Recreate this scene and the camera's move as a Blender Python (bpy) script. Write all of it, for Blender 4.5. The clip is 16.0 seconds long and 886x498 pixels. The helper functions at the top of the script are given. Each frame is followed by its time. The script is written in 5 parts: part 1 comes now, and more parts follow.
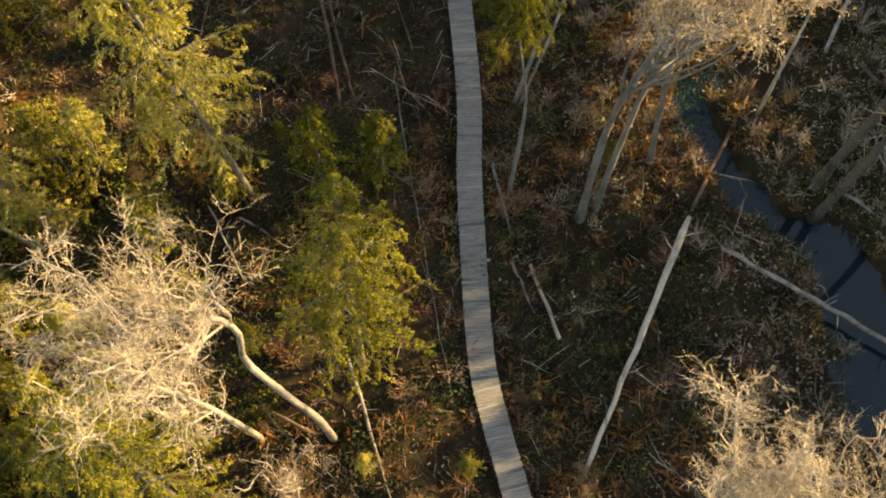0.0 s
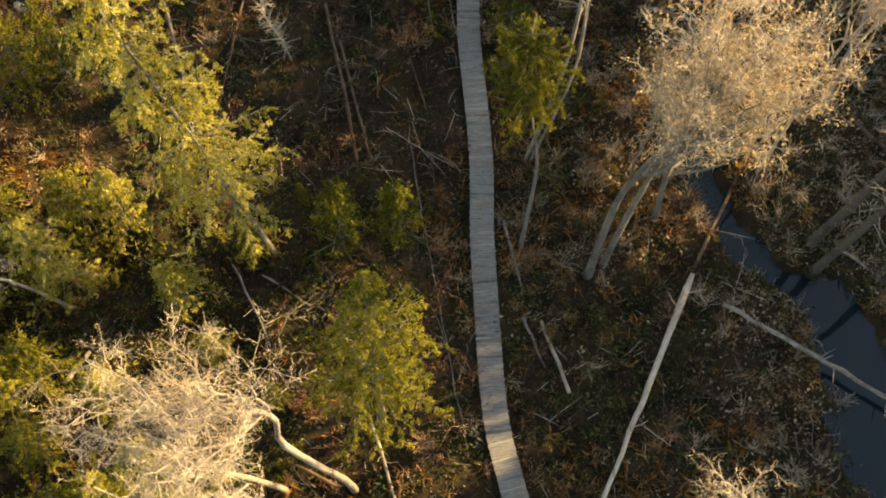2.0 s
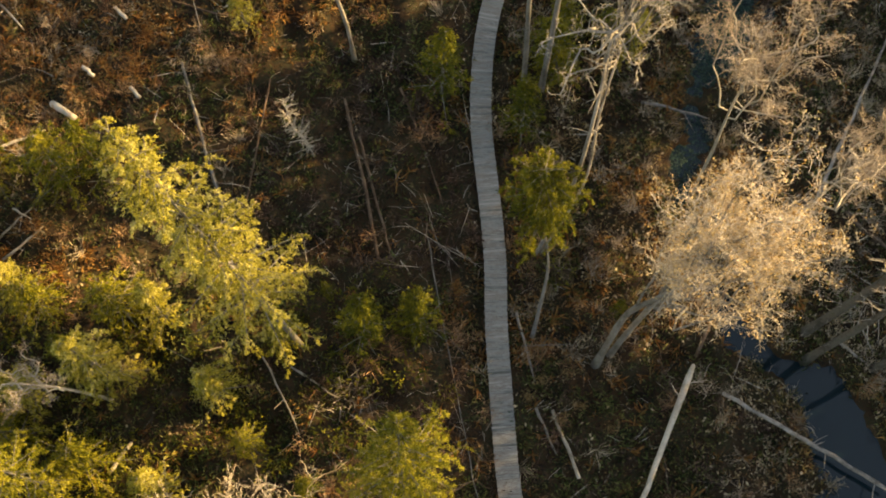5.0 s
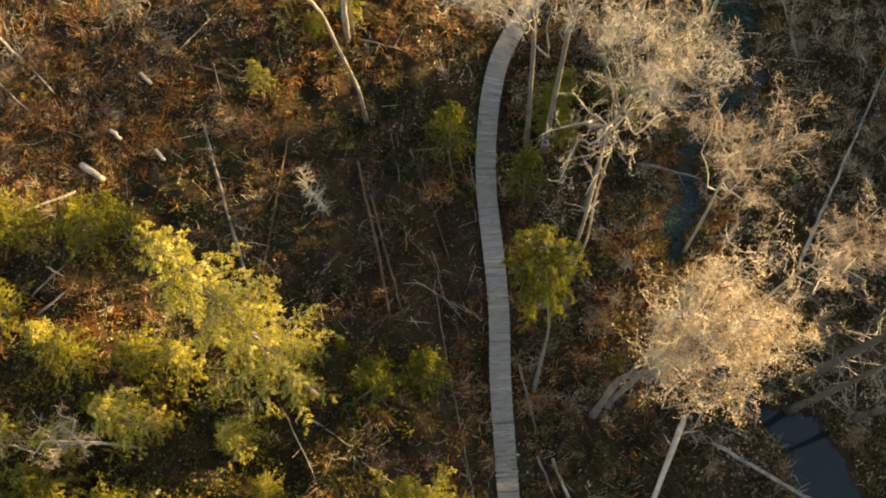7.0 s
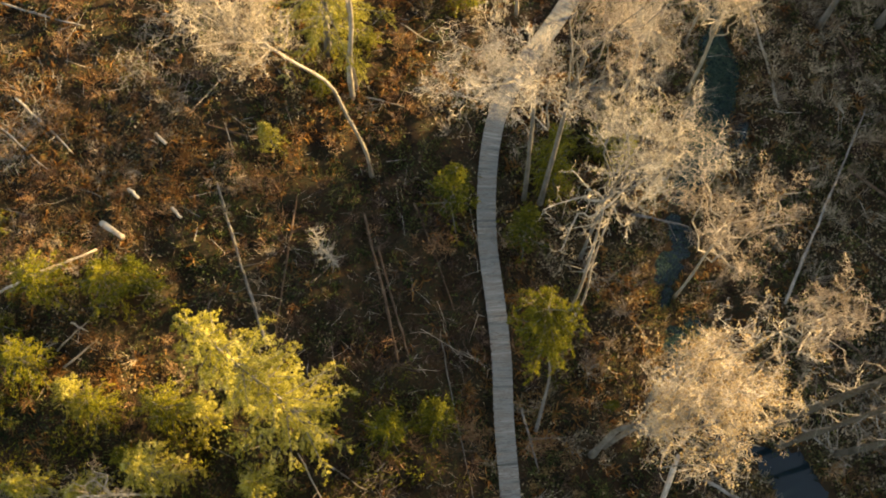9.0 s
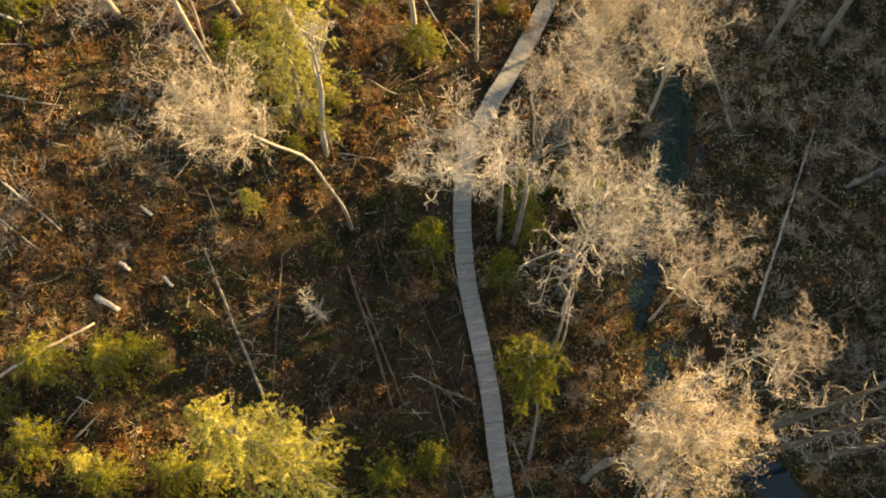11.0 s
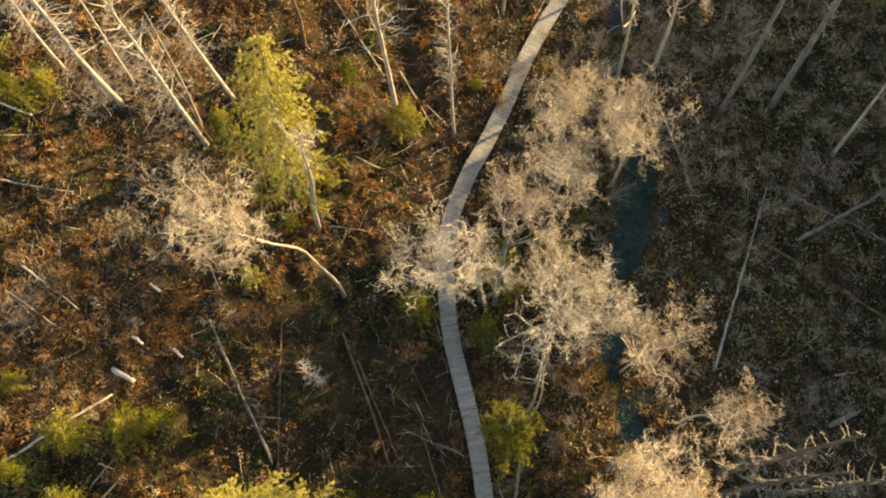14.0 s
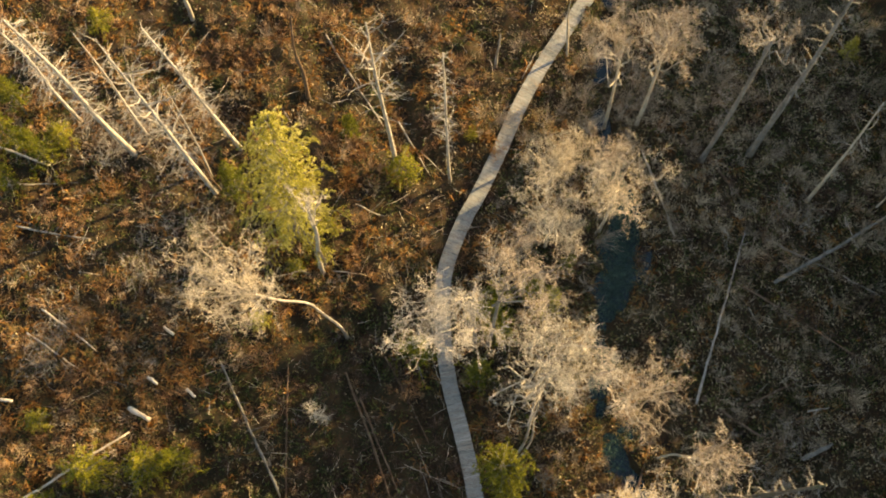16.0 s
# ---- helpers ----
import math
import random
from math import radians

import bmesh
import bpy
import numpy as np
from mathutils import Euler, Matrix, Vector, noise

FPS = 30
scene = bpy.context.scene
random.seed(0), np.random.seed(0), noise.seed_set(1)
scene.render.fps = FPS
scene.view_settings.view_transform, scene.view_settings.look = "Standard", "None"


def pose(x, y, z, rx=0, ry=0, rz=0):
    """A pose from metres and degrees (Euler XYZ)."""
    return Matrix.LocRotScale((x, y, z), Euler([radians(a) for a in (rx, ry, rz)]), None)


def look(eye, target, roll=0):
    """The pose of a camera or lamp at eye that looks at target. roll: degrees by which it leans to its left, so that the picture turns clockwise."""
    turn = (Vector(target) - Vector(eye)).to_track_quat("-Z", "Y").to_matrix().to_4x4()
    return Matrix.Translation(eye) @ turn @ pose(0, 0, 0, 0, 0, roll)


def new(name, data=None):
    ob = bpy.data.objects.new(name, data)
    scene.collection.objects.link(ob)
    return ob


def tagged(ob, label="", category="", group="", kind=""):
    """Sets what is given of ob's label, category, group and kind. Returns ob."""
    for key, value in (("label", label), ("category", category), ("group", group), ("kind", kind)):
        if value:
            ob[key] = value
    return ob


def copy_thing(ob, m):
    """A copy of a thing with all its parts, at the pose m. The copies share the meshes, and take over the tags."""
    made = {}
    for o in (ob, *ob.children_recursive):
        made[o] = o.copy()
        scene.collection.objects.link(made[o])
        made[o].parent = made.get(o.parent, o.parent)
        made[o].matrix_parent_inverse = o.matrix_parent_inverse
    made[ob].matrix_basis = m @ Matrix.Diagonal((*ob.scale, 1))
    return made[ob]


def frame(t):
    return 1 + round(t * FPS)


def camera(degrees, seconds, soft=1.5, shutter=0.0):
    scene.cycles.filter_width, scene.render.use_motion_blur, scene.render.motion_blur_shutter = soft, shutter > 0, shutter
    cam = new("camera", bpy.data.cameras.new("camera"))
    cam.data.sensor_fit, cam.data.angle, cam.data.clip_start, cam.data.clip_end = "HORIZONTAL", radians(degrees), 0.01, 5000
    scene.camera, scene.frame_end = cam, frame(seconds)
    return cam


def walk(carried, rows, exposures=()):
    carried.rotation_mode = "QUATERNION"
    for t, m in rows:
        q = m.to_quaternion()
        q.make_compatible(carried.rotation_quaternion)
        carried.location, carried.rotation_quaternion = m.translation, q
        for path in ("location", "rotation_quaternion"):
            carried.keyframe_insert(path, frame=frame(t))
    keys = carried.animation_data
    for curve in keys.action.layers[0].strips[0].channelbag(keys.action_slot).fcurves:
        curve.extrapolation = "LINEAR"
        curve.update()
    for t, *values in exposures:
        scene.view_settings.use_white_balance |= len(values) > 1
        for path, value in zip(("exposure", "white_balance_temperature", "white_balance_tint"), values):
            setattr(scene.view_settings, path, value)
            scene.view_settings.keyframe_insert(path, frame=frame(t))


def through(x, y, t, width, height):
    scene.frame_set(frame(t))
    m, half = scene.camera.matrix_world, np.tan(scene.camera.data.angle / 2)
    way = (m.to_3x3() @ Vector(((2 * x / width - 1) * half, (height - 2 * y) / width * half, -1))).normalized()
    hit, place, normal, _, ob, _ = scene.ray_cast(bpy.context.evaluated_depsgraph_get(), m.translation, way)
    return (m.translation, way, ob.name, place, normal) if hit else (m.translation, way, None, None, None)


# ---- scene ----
cam = camera(43.6, 16.0, soft=1.95)
METRES, EYE, TILT, LEAN, TURN = 48.5, 54.3, -69.0, 0.0, 0.0
ROWS = [
    (0.0, 0.0, 0.0, 0.0, -0.0, -0.0, 0.0),
    (0.5, -0.0036, -0.0137, 0.0175, 0.01, -0.11, -0.02),
    (1.0, -0.0091, -0.0283, 0.0395, -0.04, -0.36, 0.04),
    (1.5, -0.0151, -0.0406, 0.0618, -0.14, -0.68, -0.02),
    (2.0, -0.0228, -0.0538, 0.0915, -0.31, -1.27, 0.2),
    (2.5, -0.0306, -0.0656, 0.1196, -0.48, -1.73, 0.54),
    (3.0, -0.0385, -0.0785, 0.1469, -0.65, -1.99, 0.69),
    (3.5, -0.0448, -0.0892, 0.1718, -0.83, -2.29, 0.64),
    (4.0, -0.0461, -0.1014, 0.1979, -0.72, -2.57, 0.54),
    (6.5, -0.0491, -0.1902, 0.3208, -0.35, -3.62, 0.73),
    (7.0, -0.0501, -0.2138, 0.3438, -0.28, -3.7, 0.62),
    (7.5, -0.056, -0.2358, 0.366, -0.41, -3.8, 0.54),
    (8.0, -0.0651, -0.2592, 0.3896, -0.68, -3.93, 0.61),
    (8.5, -0.0725, -0.2752, 0.4123, -0.92, -4.1, 0.85),
    (9.0, -0.0796, -0.2913, 0.4368, -1.24, -4.29, 1.44),
    (11.5, -0.0853, -0.3778, 0.55, -3.24, -5.14, 7.11),
    (12.0, -0.0793, -0.398, 0.57, -3.38, -5.21, 7.81),
    (12.5, -0.0712, -0.42, 0.5916, -3.34, -5.38, 8.15),
    (13.0, -0.0616, -0.4452, 0.6161, -3.22, -5.52, 8.25),
    (13.5, -0.0572, -0.473, 0.6406, -3.23, -5.67, 8.27),
    (14.0, -0.0543, -0.4994, 0.6659, -3.29, -5.75, 8.21),
    (14.5, -0.0541, -0.5231, 0.6918, -3.44, -5.92, 8.3),
    (15.0, -0.0535, -0.551, 0.721, -3.55, -6.11, 8.35),
    (15.5, -0.0527, -0.5763, 0.7448, -3.62, -6.17, 8.37),
    (16.0, -0.0512, -0.604, 0.7696, -3.64, -6.22, 8.33),
]
walk(cam, [(t, pose(0, 0, EYE, TILT, LEAN, TURN) @ pose(METRES * x, METRES * y, METRES * z, 90 + pitch, roll, yaw)) for t, x, y, z, yaw, pitch, roll in ROWS],
     exposures=[(0.0, 1.53, 9000, 10.5), (7.0, 1.64, 9600, 11), (16.0, 1.66, 8700, 9)])


# ---- world, sun, exposure ----
SUN_AZ, SUN_EL = radians(20.0), radians(21.0)      # a low sun to +x
world = bpy.data.worlds.new("sky")
scene.world = world
world.use_nodes = True
wn = world.node_tree
sky = wn.nodes.new("ShaderNodeTexSky")
sky.sky_type, sky.sun_disc = "NISHITA", False
sky.sun_elevation, sky.sun_rotation = SUN_EL, math.pi / 2 - SUN_AZ
wn.links.new(sky.outputs[0], wn.nodes["Background"].inputs[0])
wn.nodes["Background"].inputs[1].default_value = 0.107
sun_data = bpy.data.lights.new("sun", "SUN")
sun_data.energy, sun_data.angle, sun_data.color = 5.0, radians(0.6), (1.0, 0.76, 0.42)
sun = new("sun", sun_data)
sun_from = Vector((math.cos(SUN_AZ) * math.cos(SUN_EL), math.sin(SUN_AZ) * math.cos(SUN_EL), math.sin(SUN_EL)))
sun.matrix_world = look(sun_from * 200, (0, 0, 0))

# ---- materials ----


def material(name, colours, scale=3.0, rough=0.85, bump=0.3, island=0.0, per_object=0.0, stretch=(1, 1, 1), fine=8.0, spec=0.3, contrast=1.0):
    """Colours mixed by noise at two sizes, with relief; island / per_object: how far single pieces differ in brightness."""
    m = bpy.data.materials.new(name)
    m.use_nodes = True
    nt = m.node_tree
    b = nt.nodes["Principled BSDF"]
    b.inputs["Roughness"].default_value = rough
    b.inputs["Specular IOR Level"].default_value = spec
    tc = nt.nodes.new("ShaderNodeTexCoord")
    mp = nt.nodes.new("ShaderNodeMapping")
    mp.inputs["Scale"].default_value = stretch
    nt.links.new(tc.outputs["Object"], mp.inputs[0])
    n1 = nt.nodes.new("ShaderNodeTexNoise")
    n1.inputs["Scale"].default_value, n1.inputs["Detail"].default_value = scale, 3
    n2 = nt.nodes.new("ShaderNodeTexNoise")
    n2.inputs["Scale"].default_value, n2.inputs["Detail"].default_value = scale * fine, 2
    for n in (n1, n2):
        nt.links.new(mp.outputs[0], n.inputs["Vector"])
    if per_object:
        shift = nt.nodes.new("ShaderNodeMath")
        shift.operation = "MULTIPLY"
        nt.links.new(nt.nodes.new("ShaderNodeObjectInfo").outputs["Random"], shift.inputs[0])
        shift.inputs[1].default_value = 57.0
        nt.links.new(shift.outputs[0], mp.inputs["Location"])
    add = nt.nodes.new("ShaderNodeMath")
    add.operation = "MULTIPLY_ADD"
    nt.links.new(n2.outputs[0], add.inputs[0])
    add.inputs[1].default_value = 0.55
    nt.links.new(n1.outputs[0], add.inputs[2])
    last = add
    if island or per_object:
        if island:
            src = nt.nodes.new("ShaderNodeNewGeometry").outputs["Random Per Island"]
        else:
            src = nt.nodes.new("ShaderNodeObjectInfo").outputs["Random"]
        mad = nt.nodes.new("ShaderNodeMath")
        mad.operation = "MULTIPLY_ADD"
        nt.links.new(src, mad.inputs[0])
        mad.inputs[1].default_value = island or per_object
        nt.links.new(add.outputs[0], mad.inputs[2])
        sub = nt.nodes.new("ShaderNodeMath")
        sub.operation = "SUBTRACT"
        nt.links.new(mad.outputs[0], sub.inputs[0])
        sub.inputs[1].default_value = (island or per_object) / 2
        last = sub
    ramp = nt.nodes.new("ShaderNodeValToRGB")
    els = ramp.color_ramp.elements
    lo, hi = 0.78 - 0.3 / contrast, 0.78 + 0.3 / contrast
    while len(els) < len(colours):
        els.new(0.5)
    for i, c in enumerate(colours):
        els[i].position = lo + (hi - lo) * i / max(1, len(colours) - 1) - 0.06
        els[i].color = (*c, 1)
    nt.links.new(last.outputs[0], ramp.inputs[0])
    nt.links.new(ramp.outputs[0], b.inputs["Base Color"])
    if bump:
        bp = nt.nodes.new("ShaderNodeBump")
        bp.inputs["Strength"].default_value, bp.inputs["Distance"].default_value = bump, 0.05
        nt.links.new(add.outputs[0], bp.inputs["Height"])
        nt.links.new(bp.outputs[0], b.inputs["Normal"])
    return m


def leafy(name, colours, scale=0.8, island=0.5, through=0.35, rough=0.6, contrast=1.0, fine=8.0):
    """A foliage material that lets some light through."""
    m = material(name, colours, scale, rough, 0.0, island=island, spec=0.2, contrast=contrast, fine=fine)
    nt = m.node_tree
    b = nt.nodes["Principled BSDF"]
    ramp = [n for n in nt.nodes if n.type == "VALTORGB"][0]
    tr = nt.nodes.new("ShaderNodeBsdfTranslucent")
    nt.links.new(ramp.outputs[0], tr.inputs[0])
    mix = nt.nodes.new("ShaderNodeMixShader")
    mix.inputs[0].default_value = through
    nt.links.new(b.outputs[0], mix.inputs[1])
    nt.links.new(tr.outputs[0], mix.inputs[2])
    nt.links.new(mix.outputs[0], nt.nodes["Material Output"].inputs["Surface"])
    return m


M_GROUND = material("leaf_litter", [(0.007, 0.006, 0.004), (0.018, 0.013, 0.008), (0.05, 0.027, 0.012), (0.02, 0.024, 0.011), (0.075, 0.045, 0.023)], 0.8, 0.95, 0.9, fine=9, contrast=1.3)
M_PLANK = material("weathered_plank", [(0.105, 0.114, 0.113), (0.175, 0.188, 0.185), (0.27, 0.28, 0.272), (0.215, 0.197, 0.177), (0.33, 0.332, 0.32)], 1.0, 0.8, 0.25, per_object=0.4, stretch=(0.35, 2.0, 1), fine=9)
M_PLANKS = material("weathered_planks", [(0.105, 0.114, 0.113), (0.175, 0.188, 0.185), (0.27, 0.28, 0.272), (0.215, 0.197, 0.177), (0.33, 0.332, 0.32)], 0.5, 0.8, 0.25, island=0.4, fine=9)
M_TIMBER = material("dark_timber", [(0.05, 0.04, 0.03), (0.12, 0.1, 0.08)], 2.0, 0.9, 0.3)
M_BARK = material("grey_bark", [(0.08, 0.074, 0.066), (0.165, 0.156, 0.142), (0.27, 0.26, 0.24)], 1.6, 0.9, 0.6, stretch=(1, 1, 0.3))
M_PALE = material("pale_bark", [(0.2, 0.17, 0.13), (0.36, 0.32, 0.26), (0.5, 0.46, 0.39)], 1.4, 0.95, 0.8, stretch=(1, 1, 0.4), spec=0.1)
M_DEAD = material("bleached_deadwood", [(0.09, 0.08, 0.066), (0.26, 0.235, 0.205), (0.43, 0.4, 0.36)], 2.2, 0.95, 0.9, stretch=(1, 1, 0.3), spec=0.1)
M_BRIGHT = material("fresh_pale_wood", [(0.33, 0.28, 0.22), (0.52, 0.46, 0.38), (0.66, 0.6, 0.51)], 1.8, 0.9, 0.5, stretch=(1, 1, 0.3), spec=0.15)
M_MOSSBARK = material("dark_mossy_bark", [(0.035, 0.033, 0.026), (0.07, 0.062, 0.05), (0.125, 0.113, 0.098), (0.06, 0.068, 0.036)], 1.3, 0.95, 1.0, stretch=(1, 1, 0.35))
M_BROWN = material("brown_bark", [(0.05, 0.032, 0.02), (0.11, 0.07, 0.045), (0.19, 0.14, 0.1)], 1.8, 0.92, 0.6, stretch=(1, 1, 0.35))
M_BLEACH = material("bleached_standing_wood", [(0.17, 0.15, 0.125), (0.35, 0.32, 0.275), (0.52, 0.49, 0.435)], 2.0, 0.95, 0.9, stretch=(1, 1, 0.3), spec=0.1)
M_TWIG = material("tan_twigs", [(0.3, 0.245, 0.18), (0.5, 0.43, 0.34), (0.68, 0.61, 0.51)], 0.6, 0.8, 0.0, island=0.4)
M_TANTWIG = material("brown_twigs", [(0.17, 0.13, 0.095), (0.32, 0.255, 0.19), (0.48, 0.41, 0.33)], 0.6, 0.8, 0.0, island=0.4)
M_GOLDTWIG = material("golden_twigs", [(0.25, 0.198, 0.135), (0.42, 0.35, 0.255), (0.58, 0.51, 0.4)], 0.6, 0.8, 0.0, island=0.4)
M_GREYTWIG = material("grey_twigs", [(0.22, 0.19, 0.14), (0.38, 0.335, 0.265), (0.54, 0.49, 0.415)], 0.6, 0.8, 0.0, island=0.4)
M_REDTWIG = material("red_brown_twigs", [(0.05, 0.024, 0.014), (0.16, 0.078, 0.04), (0.33, 0.19, 0.1), (0.45, 0.31, 0.19)], 0.5, 0.85, 0.0, island=0.35, contrast=1.3)
# red-brown twigs, darkened further for the shade of the centre
M_MAROON = material("shaded_maroon_twigs", [(0.015, 0.008, 0.006), (0.042, 0.022, 0.016), (0.1, 0.058, 0.043), (0.2, 0.14, 0.11)], 0.5, 0.85, 0.0, island=0.45, contrast=1.3)
# grey-brown twigs, lightened for the haze and skylight beyond the creek
M_GREYSHRUB = material("grey_brown_twigs", [(0.1768, 0.1386, 0.095), (0.3535, 0.2838, 0.202), (0.571, 0.4818, 0.3564)], 0.25, 0.85, 0.0, island=0.5)
M_STICK = material("fallen_sticks", [(0.035, 0.025, 0.017), (0.12, 0.09, 0.065), (0.3, 0.25, 0.2), (0.46, 0.41, 0.35)], 0.7, 0.9, 0.0, island=0.75)
M_NEEDLE = leafy("spruce_needles", [(0.028, 0.042, 0.0053), (0.125, 0.135, 0.0128), (0.26, 0.245, 0.0255), (0.4, 0.365, 0.0675)], 0.5, 0.28, 0.38, contrast=1.15)
# lighter copy of the spruce needles, with the sun on them put into the colour
M_NEEDLE_SUNLIT = leafy("sunlit_spruce_needles", [(0.085, 0.09, 0.0112), (0.24, 0.225, 0.028), (0.42, 0.38, 0.076), (0.62, 0.575, 0.224)], 0.5, 0.28, 0.38, contrast=1.15)
# dark green needles; on some young conifers the dark colour stands in for shade
M_NEEDLE_DARK = leafy("dark_shaded_needles", [(0.0153, 0.0306, 0.0047), (0.0553, 0.0723, 0.0082), (0.136, 0.1403, 0.0136), (0.2465, 0.2295, 0.0272)], 0.5, 0.28, 0.38, contrast=1.15)
M_YLEAF = leafy("yellow_leaves", [(0.26, 0.14, 0.045), (0.48, 0.31, 0.12), (0.7, 0.56, 0.3)], 0.8, 0.7)
M_FERN = leafy("dead_bracken", [(0.035, 0.014, 0.005), (0.15, 0.062, 0.018), (0.27, 0.12, 0.034), (0.34, 0.185, 0.062), (0.2, 0.14, 0.06)], 0.9, 0.25, 0.3, contrast=1.3, fine=4)
M_LITTER = leafy("fallen_leaves", [(0.02, 0.013, 0.007), (0.09, 0.05, 0.02), (0.2, 0.115, 0.045), (0.33, 0.225, 0.11)], 0.9, 0.5, 0.15, contrast=1.4, fine=4)
M_DARKLITTER = leafy("dark_leaf_scraps", [(0.008, 0.007, 0.005), (0.026, 0.019, 0.012), (0.062, 0.042, 0.024), (0.11, 0.08, 0.05)], 0.9, 0.7, 0.1, contrast=1.2, fine=4)
M_TUFT = leafy("russet_tufts", [(0.05, 0.026, 0.013), (0.17, 0.088, 0.042), (0.3, 0.175, 0.09), (0.38, 0.27, 0.16)], 0.6, 0.2, 0.2)
# grey leaves, lightened in colour to lift the shade beyond the creek
M_GREYLITTER = leafy("grey_fallen_leaves", [(0.0408, 0.033, 0.0208), (0.1634, 0.1217, 0.0765), (0.3405, 0.2645, 0.1738), (0.1634, 0.1653, 0.0753), (0.5449, 0.4364, 0.2956)], 0.7, 0.5, 0.15, contrast=1.4, fine=4)
M_MOSS = leafy("olive_moss", [(0.012, 0.018, 0.007), (0.05, 0.06, 0.02), (0.125, 0.13, 0.044), (0.2, 0.185, 0.07)], 0.8, 0.45, 0.2, contrast=1.3, fine=4)
M_GRASS = leafy("dead_grass", [(0.1, 0.066, 0.03), (0.25, 0.175, 0.08), (0.42, 0.315, 0.165)], 0.5, 0.4)
M_SEDGE = leafy("creek_sedge", [(0.025, 0.035, 0.012), (0.09, 0.095, 0.03), (0.19, 0.16, 0.05), (0.3, 0.2, 0.075)], 0.6, 0.4, 0.3, contrast=1.3, fine=4)
M_WEED = leafy("water_weed", [(0.016, 0.045, 0.04), (0.035, 0.085, 0.07), (0.07, 0.125, 0.085)], 0.4, 0.4, 0.2)
M_IVY = leafy("green_groundcover", [(0.0086, 0.0202, 0.007), (0.0267, 0.0529, 0.0164), (0.0729, 0.1071, 0.0304), (0.158, 0.1764, 0.0585)], 0.7, 0.5, contrast=1.3, fine=4)

M_WATER = bpy.data.materials.new("dark_water")
M_WATER.use_nodes = True
wb = M_WATER.node_tree.nodes["Principled BSDF"]
wb.inputs["Base Color"].default_value = (0.006, 0.018, 0.025, 1)
wb.inputs["Roughness"].default_value = 0.03
wb.inputs["IOR"].default_value = 1.45
wt = M_WATER.node_tree.nodes.new("ShaderNodeTexNoise")
wt.inputs["Scale"].default_value = 1.5
wp = M_WATER.node_tree.nodes.new("ShaderNodeBump")
wp.inputs["Strength"].default_value, wp.inputs["Distance"].default_value = 0.05, 0.02
M_WATER.node_tree.links.new(wt.outputs[0], wp.inputs["Height"])
M_WATER.node_tree.links.new(wp.outputs[0], wb.inputs["Normal"])

# ---- mesh building ----
rng = np.random.default_rng(7)


